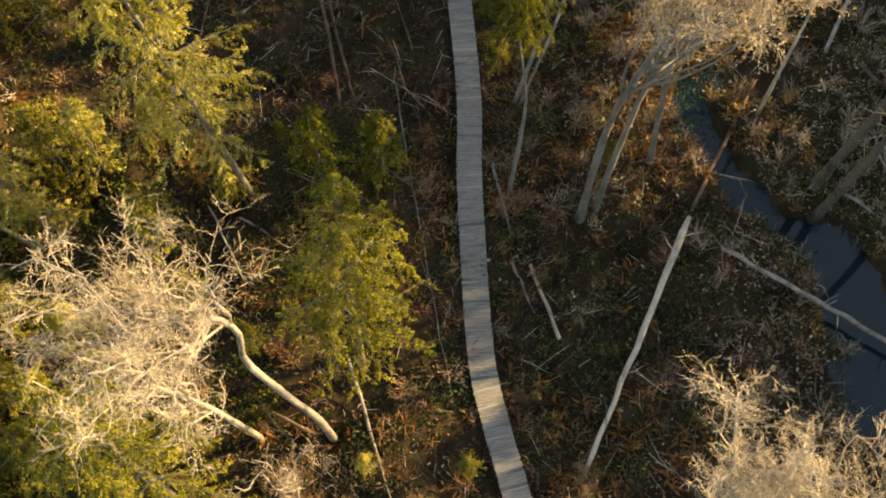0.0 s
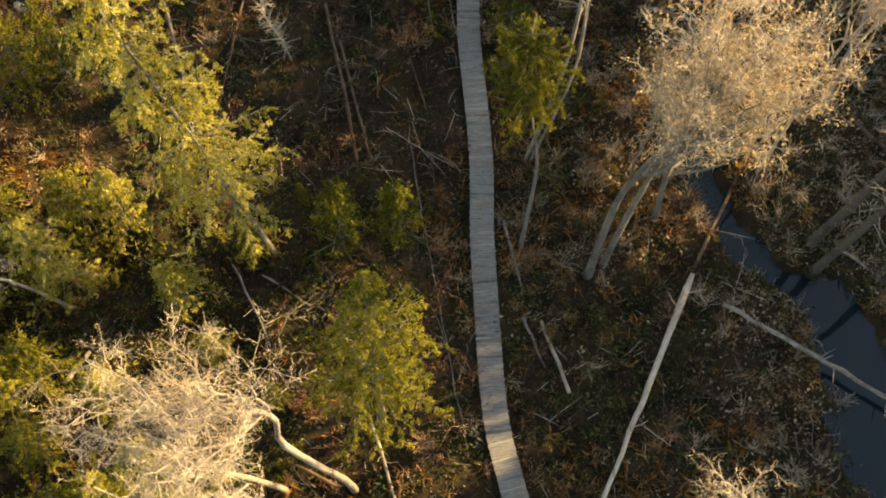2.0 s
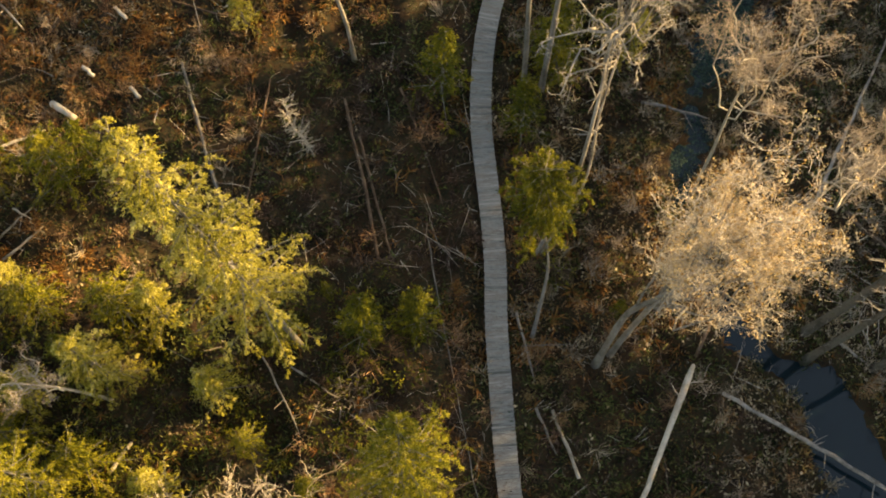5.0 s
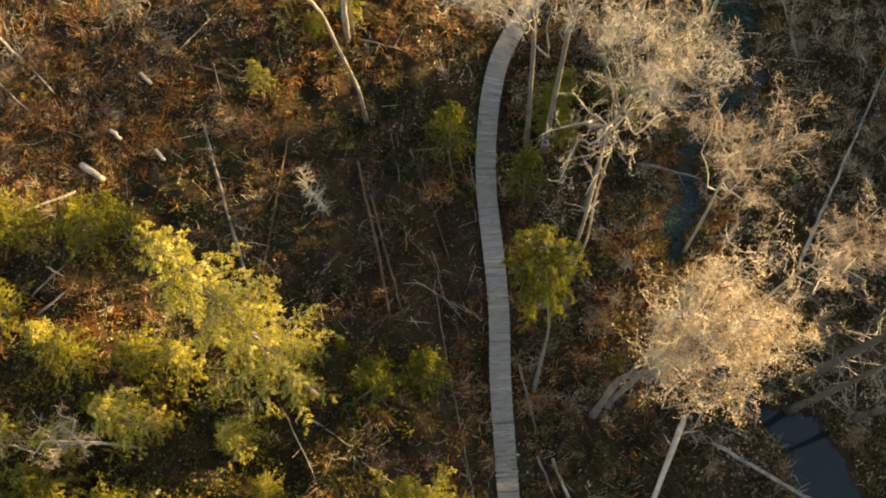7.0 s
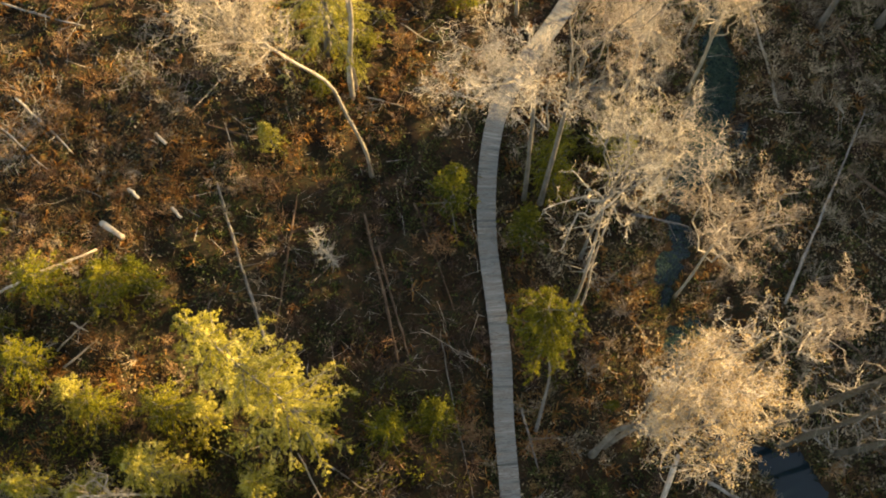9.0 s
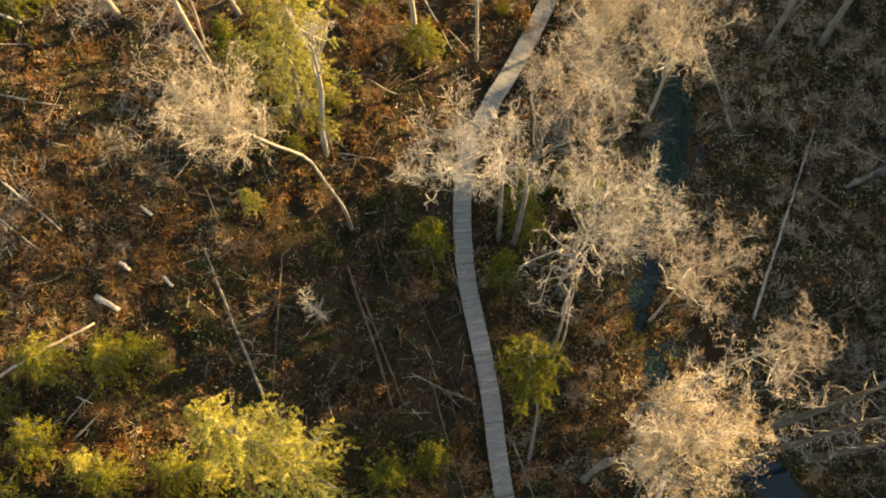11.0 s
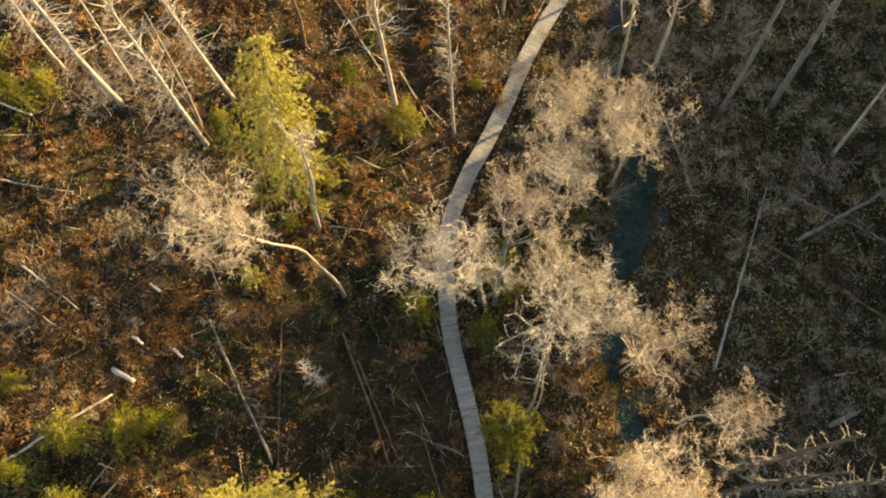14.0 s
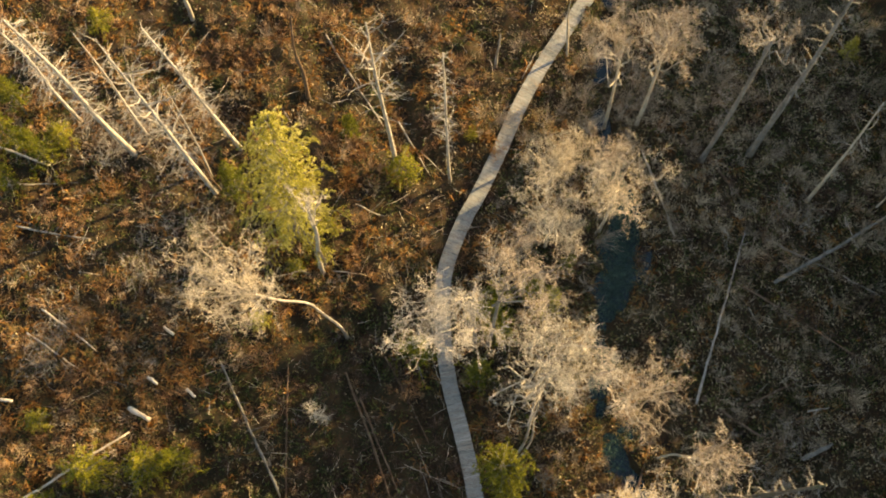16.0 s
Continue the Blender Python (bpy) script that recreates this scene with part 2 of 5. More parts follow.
class Build:
    """Collects vertices and faces for one mesh."""

    def __init__(self):
        self.v, self.f, self.n = [], [], 0

    def add(self, verts, faces):
        self.v.append(np.asarray(verts, float).reshape(-1, 3))
        self.f.append(np.asarray(faces, int) + self.n)
        self.n += len(self.v[-1])

    def tube(self, pts, radii, sides=6, caps=True):
        pts = np.asarray(pts, float)
        n = len(pts)
        d = np.gradient(pts, axis=0)
        d /= np.linalg.norm(d, axis=1, keepdims=True) + 1e-9
        ref = np.array([0.0, 0.0, 1.0]) if abs(d[0][2]) < 0.8 else np.array([1.0, 0.0, 0.0])
        s = np.cross(d, ref)
        s /= np.linalg.norm(s, axis=1, keepdims=True) + 1e-9
        u = np.cross(s, d)
        a = np.arange(sides) / sides * 2 * math.pi
        r = np.asarray(radii, float).reshape(-1, 1, 1)
        ring = pts[:, None] + r * (np.cos(a)[None, :, None] * s[:, None] + np.sin(a)[None, :, None] * u[:, None])
        i = np.arange(n - 1)[:, None] * sides
        j = np.arange(sides)[None]
        k = (j + 1) % sides
        faces = np.stack([i + j, i + k, i + sides + k, i + sides + j], -1).reshape(-1, 4)
        self.add(ring.reshape(-1, 3), faces)
        if caps:
            m = (n - 1) * sides
            base = self.n - n * sides
            for q in range(1, sides - 1):
                self.f.append(np.array([[base, base + q + 1, base + q, base + q]]))
                self.f.append(np.array([[base + m, base + m + q, base + m + q + 1, base + m + q + 1]]))

    def blades(self, p, d, length, width, bend=0.0):
        """Many narrow diamond blades at once: feet p, directions d."""
        p, d = np.asarray(p, float), np.asarray(d, float)
        n = len(p)
        if not n:
            return
        d = d / (np.linalg.norm(d, axis=1, keepdims=True) + 1e-9)
        s = np.cross(d, rng.normal(size=(n, 3)))
        s /= np.linalg.norm(s, axis=1, keepdims=True) + 1e-9
        length = np.broadcast_to(length, (n,))[:, None]
        width = np.broadcast_to(width, (n,))[:, None]
        mid = p + d * length * 0.5
        tip = p + d * length - np.array([0, 0, 1.0]) * length * bend
        v = np.stack([p, mid + s * width / 2, tip, mid - s * width / 2], 1).reshape(-1, 3)
        self.add(v, np.arange(4 * n).reshape(-1, 4))

    def strands(self, p, d, length, width, curl=0.15, sag=0.0):
        """Many curved ribbons at once, tapering to the tip: feet p, directions d."""
        p, d = np.asarray(p, float), np.asarray(d, float)
        n = len(p)
        if not n:
            return
        d = d / (np.linalg.norm(d, axis=1, keepdims=True) + 1e-9)
        s = np.cross(d, rng.normal(size=(n, 3)))
        s /= np.linalg.norm(s, axis=1, keepdims=True) + 1e-9
        b = np.cross(s, d)
        length = np.broadcast_to(length, (n,))[:, None]
        w = np.broadcast_to(width, (n,))[:, None] / 2
        off = b * length * rng.normal(0, curl, (n, 1))
        mid = p + d * length * 0.5 + off
        tip = p + d * length - off * 0.4 - np.array([0, 0, 1.0]) * length * sag
        v = np.stack([p - s * w * 0.7, p + s * w * 0.7, mid - s * w, mid + s * w, tip - s * w * 0.3, tip + s * w * 0.3], 1).reshape(-1, 3)
        k = 6 * np.arange(n)[:, None]
        self.add(v, np.concatenate([k + [0, 1, 3, 2], k + [2, 3, 5, 4]]))

    def mesh(self, name, mat, smooth=False):
        v = np.concatenate(self.v)
        faces = []
        for f in self.f:
            for q in f.tolist():
                faces.append(q if q[2] != q[3] else q[:3])
        me = bpy.data.meshes.new(name)
        me.from_pydata(v.tolist(), [], faces)
        me.materials.append(mat)
        if smooth:
            me.polygons.foreach_set("use_smooth", [True] * len(me.polygons))
        return me


def part(name, build, mat, parent=None, label="", smooth=False):
    ob = new(name, build.mesh(name, mat, smooth) if isinstance(build, Build) else build)
    if parent:
        ob.parent = parent
    if label:
        ob["label"] = label
    return ob


def anchor(name, x, y, z=0.0):
    ob = new(name)
    ob.empty_display_size = 0.3
    ob.location = (x, y, z)
    return ob


def curve_points(ctrl, n):
    """Catmull-Rom through the control points."""
    c = [np.array(p, float) for p in ctrl]
    c = [2 * c[0] - c[1]] + c + [2 * c[-1] - c[-2]]
    out = []
    segs = len(c) - 3
    for k in range(n):
        u = k / (n - 1) * segs
        i = min(int(u), segs - 1)
        t = u - i
        p0, p1, p2, p3 = c[i:i + 4]
        out.append(0.5 * (2 * p1 + (p2 - p0) * t + (2 * p0 - 5 * p1 + 4 * p2 - p3) * t * t + (3 * p1 - p0 - 3 * p2 + p3) * t ** 3))
    return np.array(out)


# ---- ground, creek and water ----
WALK = curve_points([(4.6, 3.5, 0), (3.45, 8.2, 0), (2.66, 11.2, 0), (1.98, 14.5, 0), (1.62, 19.8, 0), (1.38, 24.9, 0), (1.42, 29, 0), (1.2, 33.2, 0), (0.85, 37.5, 0), (0.88, 41, 0), (1.3, 44.6, 0), (2.2, 47.8, 0), (4.4, 51.6, 0), (6.2, 54.0, 0), (8.6, 57.6, 0), (11.0, 61.4, 0), (13.9, 65.2, 0), (17.6, 69.4, 0), (23, 75.5, 0)], 1200)
CREEK = curve_points([(24.5, 2), (23.6, 9), (22.9, 13.5), (21.9, 17.7), (20.3, 21.0), (17.3, 23.3), (15.3, 25.8), (14.2, 28.4), (13.5, 31.5), (13.6, 36.8), (16.6, 43.2), (18.0, 47.5), (19.1, 50.5), (18.9, 54), (18.4, 58), (20, 66), (24, 78)], 90)
CREEK_HALF = np.interp(np.linspace(0, 1, 90), [0, 0.12, 0.19, 0.25, 0.31, 0.37, 0.47, 0.58, 0.66, 0.75, 0.83, 1], [1.8, 1.8, 2.0, 1.75, 0.6, 0.85, 0.85, 0.9, 1.6, 1.6, 1.0, 0.6])


def creek_edge(x, y):
    """Distance from the creek's edge: negative in the water."""
    q = np.stack([np.asarray(x), np.asarray(y)], -1)
    best = np.full(q.shape[:-1], 1e9)
    for c, h in zip(CREEK, CREEK_HALF):
        best = np.minimum(best, np.hypot(q[..., 0] - c[0], q[..., 1] - c[1]) - h)
    return best + 1.7 * value_noise(q[..., 0], q[..., 1], 1.7, 5) + 0.6 * value_noise(q[..., 0], q[..., 1], 0.5, 6)


def value_noise(x, y, size, seed):
    g = np.random.default_rng(seed).random((256, 256))
    fx, fy = np.asarray(x) / size + 1000, np.asarray(y) / size + 1000
    ix, iy = np.floor(fx).astype(int), np.floor(fy).astype(int)
    u, v = fx - ix, fy - iy
    u, v = u * u * (3 - 2 * u), v * v * (3 - 2 * v)
    a, b = g[ix % 256, iy % 256], g[(ix + 1) % 256, iy % 256]
    c, d = g[ix % 256, (iy + 1) % 256], g[(ix + 1) % 256, (iy + 1) % 256]
    return (a * (1 - u) + b * u) * (1 - v) + (c * (1 - u) + d * u) * v - 0.5


HOLLOW = (18.2, 31.6)      # a dark hollow under an uprooted tree


def ground_height(x, y):
    h = 0.6 * value_noise(x, y, 5.0, 1) + 0.55 * value_noise(x, y, 1.9, 2) + 0.2 * value_noise(x, y, 0.7, 3)
    off = np.abs(np.asarray(x) - np.interp(y, WALK[:, 1], WALK[:, 0]))
    h = h * (1 + 1.25 * np.clip((off - 2.0) / 2.0, 0, 1))
    e = creek_edge(x, y)
    bank = np.clip(0.5 - e / 1.6, 0, 1)
    h = h - 1.3 * np.exp(-((np.asarray(x) - HOLLOW[0]) ** 2 + (np.asarray(y) - HOLLOW[1]) ** 2) / 3.0)
    return h * (1 - 0.7 * bank) - 0.95 * bank * bank * (3 - 2 * bank)


def build_ground():
    def axis(lo, hi, step, far):
        inner = np.arange(lo, hi + step, step)
        out, d = [], step
        while not out or out[-1] < far:
            d *= 1.35
            out.append((out[-1] if out else 0) + d)
        out = np.array(out)
        return np.concatenate([lo - out[::-1], inner, inner[-1] + out])
    xs, ys = axis(-42, 50, 0.45, 1500), axis(0, 84, 0.45, 1500)
    X, Y = np.meshgrid(xs, ys)
    Z = ground_height(X, Y)
    nx, ny = len(xs), len(ys)
    i = np.arange((nx - 1) * (ny - 1))
    a = (i // (nx - 1)) * nx + i % (nx - 1)
    me = bpy.data.meshes.new("ground")
    me.from_pydata(np.stack([X, Y, Z], -1).reshape(-1, 3).tolist(), [], np.stack([a, a + 1, a + 1 + nx, a + nx], -1).tolist())
    me.materials.append(M_GROUND)
    me.polygons.foreach_set("use_smooth", [True] * len(me.polygons))
    tagged(new("ground", me), "swampy forest floor of brown leaf litter and moss", "ground", kind="structure")


build_ground()
w = Build()
side = np.gradient(CREEK[:, :2], axis=0)
side = np.stack([-side[:, 1], side[:, 0]], -1) / np.linalg.norm(side, axis=1, keepdims=True)
left = CREEK[:, :2] + side * (CREEK_HALF + 1.2)[:, None]
right = CREEK[:, :2] - side * (CREEK_HALF + 1.2)[:, None]
w.add(np.concatenate([np.c_[left, np.full(90, -0.5)], np.c_[right, np.full(90, -0.5)]]), [[i, i + 90, i + 91, i + 1] for i in range(89)])
tagged(part("water", w, M_WATER), "still dark creek water reflecting the sky", "water", kind="structure")

# ---- boardwalk ----
DECK = 0.5
seg = np.r_[0, np.cumsum(np.linalg.norm(np.diff(WALK[:, :2], axis=0), axis=1))]


def walk_at(s):
    p = np.array([np.interp(s, seg, WALK[:, 0]), np.interp(s, seg, WALK[:, 1])])
    q = np.array([np.interp(s + 0.1, seg, WALK[:, 0]), np.interp(s + 0.1, seg, WALK[:, 1])])
    d = q - p
    return p, d / np.linalg.norm(d)


def plank_mesh(k):
    """One deck board, 1.35 m across the walk, with slightly worn edges."""
    r = random.Random(k)
    hx, hy, t, c = 0.675 + r.uniform(-0.012, 0.012), 0.066 + r.uniform(-0.004, 0.003), 0.04, 0.008
    bm = bmesh.new()
    bmesh.ops.create_cube(bm, size=1)
    for v in bm.verts:
        v.co = (v.co.x * 2 * hx, v.co.y * 2 * hy, v.co.z * t)
    bmesh.ops.bevel(bm, geom=[e for e in bm.edges if all(v.co.z > 0 for v in e.verts)], offset=c, segments=1, affect="EDGES")
    me = bpy.data.meshes.new("plank")
    bm.to_mesh(me)
    bm.free()
    me.materials.append(M_PLANK)
    return me


def build_boardwalk():
    top = tagged(anchor("boardwalk", 1.5, 10), "narrow winding boardwalk of weathered grey planks", "boardwalk", kind="structure")
    inv = Matrix.Translation((-1.5, -10, 0))
    step = 0.145
    n = int((seg[-1] - 0.5) / step)
    first = int(np.interp(8.0, WALK[:, 1], seg) / step)
    r = random.Random(3)
    rest = Build()
    meshes = [plank_mesh(k) for k in range(6)]
    spots = []
    for k in range(n):
        p, d = walk_at(k * step)
        ang = math.degrees(math.atan2(d[1], d[0])) - 90 + r.uniform(-0.9, 0.9)
        off = r.gauss(0, 0.009) + 0.03 * math.sin(k * 0.05)
        z = DECK + r.uniform(-0.006, 0.006) + 0.02 * math.sin(k * 0.11)
        spots.append((k, pose(p[0] + off * d[1], p[1] - off * d[0], z, r.uniform(-1.2, 1.2), r.uniform(-0.5, 0.5), ang)))
    for k, m in spots:
        me = meshes[k % 6]
        if not first <= k < first + 300:
            vs = [m @ v.co for v in me.vertices]
            for f in me.polygons:
                ids = list(f.vertices)
                co = [(vs[i] - Vector((1.5, 10, 0)))[:] for i in ids]
                if len(co) == 4:
                    rest.add(co, [[0, 1, 2, 3]])
                else:
                    rest.add(co[:3] + co[2:3], [[0, 1, 2, 2]])
    far = part("far_planks", rest, M_PLANKS, top, "weathered grey planks further along")
    far["kind"] = "stuff"
    for sgn in (-1, 1):
        b = Build()
        pts = []
        for s in np.arange(0, seg[-1] - 0.4, 0.6):
            p, d = walk_at(s)
            pts.append((p[0] - 1.5 + sgn * 0.55 * d[1], p[1] - 10 - sgn * 0.55 * d[0], DECK - 0.1))
        b.tube(pts, [0.09] * len(pts), 4)
        part("stringer", b, M_TIMBER, top)
    post = Build()
    post.tube([(0, 0, -1.0), (0, 0, DECK - 0.06)], [0.07, 0.07], 8)
    post_me = post.mesh("post", M_TIMBER)
    for s in np.arange(1.0, seg[-1] - 0.5, 2.4):
        p, d = walk_at(s)
        for sgn in (-1, 1):
            o = part("post", post_me, M_TIMBER, top)
            o.location = (p[0] - 1.5 + sgn * 0.62 * d[1], p[1] - 10 - sgn * 0.62 * d[0], 0)
    return top, inv, spots, meshes, first


# ---- trees ----


def unit(v):
    v = np.asarray(v, float)
    return v / (np.linalg.norm(v) + 1e-9)


def branch(build, r, start, direction, length, radius, segs, sides, up, wiggle):
    """One wandering branch; returns its points and radii."""
    pts, d = [np.array(start, float)], unit(direction)
    for k in range(segs):
        d = unit(d + np.array([r.gauss(0, wiggle), r.gauss(0, wiggle), r.gauss(0, wiggle * 0.8) + up]))
        pts.append(pts[-1] + d * length / segs)
    rad = np.linspace(radius, max(radius * 0.3, 0.008), segs + 1)
    build.tube(pts, rad, sides, caps=False)
    return np.array(pts), rad


def along(pts, f):
    n = len(pts) - 1
    i = min(int(f * n), n - 1)
    return pts[i] + (pts[i + 1] - pts[i]) * (f * n - i), unit(pts[i + 1] - pts[i]), i


def fork_way(r, d, spread=1.0):
    s = unit(np.cross(d, [r.gauss(0, 1), r.gauss(0, 1), r.gauss(0, 1)]))
    return unit(d * r.uniform(0.3, 0.9) + s * spread)


def bare_tree(name, ctrl, radius, crown, crown_r, seed, label, limbs=9, bark=None, twig=None, leaves=0, limb_from=0.55, kids=(8, 7, 6), flat=0.8, tip=0.4):
    """A leafless broadleaf tree: bent trunk through ctrl, limbs reaching to a crown centre, fine twigs."""
    bark, twig = bark or M_PALE, twig or M_TWIG
    r = random.Random(seed)
    x0, y0 = ctrl[0][0], ctrl[0][1]
    top = tagged(anchor(name, x0, y0), label, "tree")
    o = np.array([x0, y0, 0.0])
    pts = curve_points([np.array(c, float) - o for c in ctrl], 16)
    pts[0, 2] -= 0.8
    rad = np.linspace(radius * 0.92, radius * tip, 16)
    rad *= 1 + 0.07 * np.array([r.gauss(0, 1) for _ in range(16)])
    rad[0] *= 1.35
    tb = Build()
    tb.tube(pts, rad, 9)
    part("trunk", tb, bark, top, smooth=True)
    tips = []
    g = np.random.default_rng(seed)
    c = np.array(crown, float) - o
    n1, n2, n3 = kids
    for k in range(limbs):
        f = limb_from + (1 - limb_from) * (k + 0.5) / limbs
        p, _, i = along(pts, f)
        if k >= limbs - 2:
            p = pts[-1]
        a = k * 2.4 + r.uniform(-0.5, 0.5)
        reach = r.uniform(0.2, 1.0)
        q = c + crown_r * np.array([math.cos(a) * reach, math.sin(a) * reach, r.uniform(-0.5, 0.6) * flat])
        limb = Build()
        ln = max(np.linalg.norm(q - p), crown_r * 0.5)
        u = np.linspace(0, 1, 9)[:, None]
        s1, s2 = np.array([[r.gauss(0, 1) for _ in range(3)] for _ in range(2)])
        lp = p + (q - p) * u + min(ln, 6.0) * (0.075 * s1 * np.sin(math.pi * u) + 0.05 * s2 * np.sin(3 * math.pi * u) + 0.02 * s1[::-1] * np.sin(5 * math.pi * u))
        lr = np.linspace(max(rad[i] * 0.48, 0.05), 0.022, 9)
        limb.tube(lp, lr, 6, caps=False)
        bough = part("limb", limb, bark, top)
        twigs, feet, ways, size = Build(), [], [], []
        near = max(0.25, 1 - 1.2 * crown_r / ln)
        for k1 in range(n1):
            f1 = near + (1 - near) * (k1 + r.random()) / n1
            p1, d1, i1 = along(lp, f1)
            l1 = crown_r * r.uniform(0.25, 0.72)
            bp, br = branch(twigs, r, p1, fork_way(r, d1), l1, max(lr[i1] * 0.27, 0.012), 6, 4, 0.06, 0.42)
            for k2 in range(n2):
                p2, d2, i2 = along(bp, 0.2 + 0.8 * (k2 + r.random()) / n2)
                l2 = crown_r * r.uniform(0.12, 0.26)
                cp, cr = branch(twigs, r, p2, fork_way(r, d2), l2, max(br[i2] * 0.5, 0.008), 3, 3, 0.06, 0.45)
                tips.append(cp[-1])
                tips.append(cp[2])
                u = g.uniform(0.05, 1, n3 + 4)
                feet.append(cp[0] + (cp[-1] - cp[0]) * u[:, None])
                ways.append(unit(cp[-1] - cp[0]) * 0.6 + g.normal(0, 0.6, (n3 + 4, 3)) + [0, 0, 0.1])
                size.append(crown_r * g.uniform(0.05, 0.15, n3 + 4))
        size = np.concatenate(size)
        twigs.blades(np.concatenate(feet), np.concatenate(ways), size, 0.008 + 0.01 * g.random(len(size)))
        part("twig_spray", twigs, twig, bough)["kind"] = "stuff"
    if leaves:
        lb = Build()
        t = np.array(tips)
        pick = rng.choice(len(t), leaves)
        lb.blades(t[pick] + rng.normal(0, 0.12, (leaves, 3)), rng.normal(size=(leaves, 3)), rng.uniform(0.07, 0.14, leaves), rng.uniform(0.05, 0.1, leaves))
        part("foliage", lb, M_YLEAF, top, "small yellow remaining leaves")
    return top


def conifer(name, base, tip, radius, crown_from, seed, label, mat=None, branches=80, tufts=52, droop=0.4, bark=None, shape=0.85, mids=(), thick=0.0, boughs=False):
    """A spruce or hemlock: tapered trunk, drooping branches, each a mesh part group joined as crown by tiers of needle sprays."""
    mat, bark = mat or M_NEEDLE, bark or M_BARK
    r = random.Random(seed)
    g = np.random.default_rng(seed)
    x0, y0 = base
    top = tagged(anchor(name, x0, y0), label, "tree")
    h = tip[2]
    ctrl = [(0, 0, -0.8)] + [(m[0] - x0, m[1] - y0, m[2]) for m in mids] + [(tip[0] - x0, tip[1] - y0, h)]
    if not mids:
        ctrl.insert(1, ((tip[0] - x0) * 0.5, (tip[1] - y0) * 0.5, h * 0.5))
    pts = curve_points(ctrl, 24)
    tb = Build()
    rr = thick or h * 0.011
    tb.tube(pts, np.linspace(rr, 0.02, 24), 8)
    part("trunk", tb, bark, top, smooth=True)
    wood, crown = Build(), Build()
    P, D, L, W = [], [], [], []
    for k in range(branches):
        if boughs:
            wood, crown = Build(), Build()
            P, D, L, W = [], [], [], []
        f = crown_from + (1 - crown_from) * ((k + r.random()) / branches) ** 0.92
        i = min(int(f * 23), 22)
        p = pts[i] + (pts[i + 1] - pts[i]) * (f * 23 - i)
        rel = (f - crown_from) / (1 - crown_from)
        ln = radius * ((1 - rel) ** shape * 0.93 + 0.07) * r.uniform(0.5, 1.22) * min(1, 0.55 + rel * 4)
        a = k * 2.39996 + r.uniform(-0.35, 0.35)
        out = np.array([math.cos(a), math.sin(a), 0])
        m = 8
        bp = [p]
        lift = 0.25 * rel + r.uniform(-0.05, 0.1)
        for q in range(m):
            t = (q + 1) / m
            slope = lift + 0.12 - droop * (1.7 * t - 0.9 * t * t * t)
            bp.append(bp[-1] + (out + np.array([0, 0, slope])) * ln / m)
        bp = np.array(bp)
        wood.tube(bp, np.linspace(0.012 + 0.012 * ln, 0.006, m + 1), 3, caps=False)
        side = np.array([-out[1], out[0], 0])
        ns = max(4, int(ln * 4.2))
        for k2 in range(ns):
            t = 0.15 + 0.85 * (k2 + r.random()) / ns
            q, _, _ = along(bp, t)
            sl = (ln * r.uniform(0.14, 0.3) * (1.2 - 0.7 * t) + 0.28) * r.choice((0.6, 1, 1.5))
            sgn = 1 if k2 % 2 else -1
            d = unit(side * sgn * r.uniform(0.1, 0.8) + out * r.uniform(0.1, 0.6) + np.array([0, 0, r.uniform(-1.4, -0.3)]))
            u = g.random(tufts)
            P.append(q + d * (u * sl)[:, None] + g.normal(0, 0.05, (tufts, 3)))
            D.append(d * 0.8 + out * 0.2 + g.normal(0, 0.45, (tufts, 3)))
            L.append(g.uniform(0.09, 0.19, tufts))
            W.append(g.uniform(0.035, 0.07, tufts))
        if boughs:
            bough = part("bough", wood, bark, top)
            crown.blades(np.concatenate(P), np.concatenate(D), np.concatenate(L), np.concatenate(W), 0.1)
            part("needles", crown, mat, bough)["kind"] = "stuff"
    if not boughs:
        part("branchwork", wood, bark, top)["kind"] = "stuff"
        crown.blades(np.concatenate(P), np.concatenate(D), np.concatenate(L), np.concatenate(W), 0.1)
        part("crown", crown, mat, top)
    return top


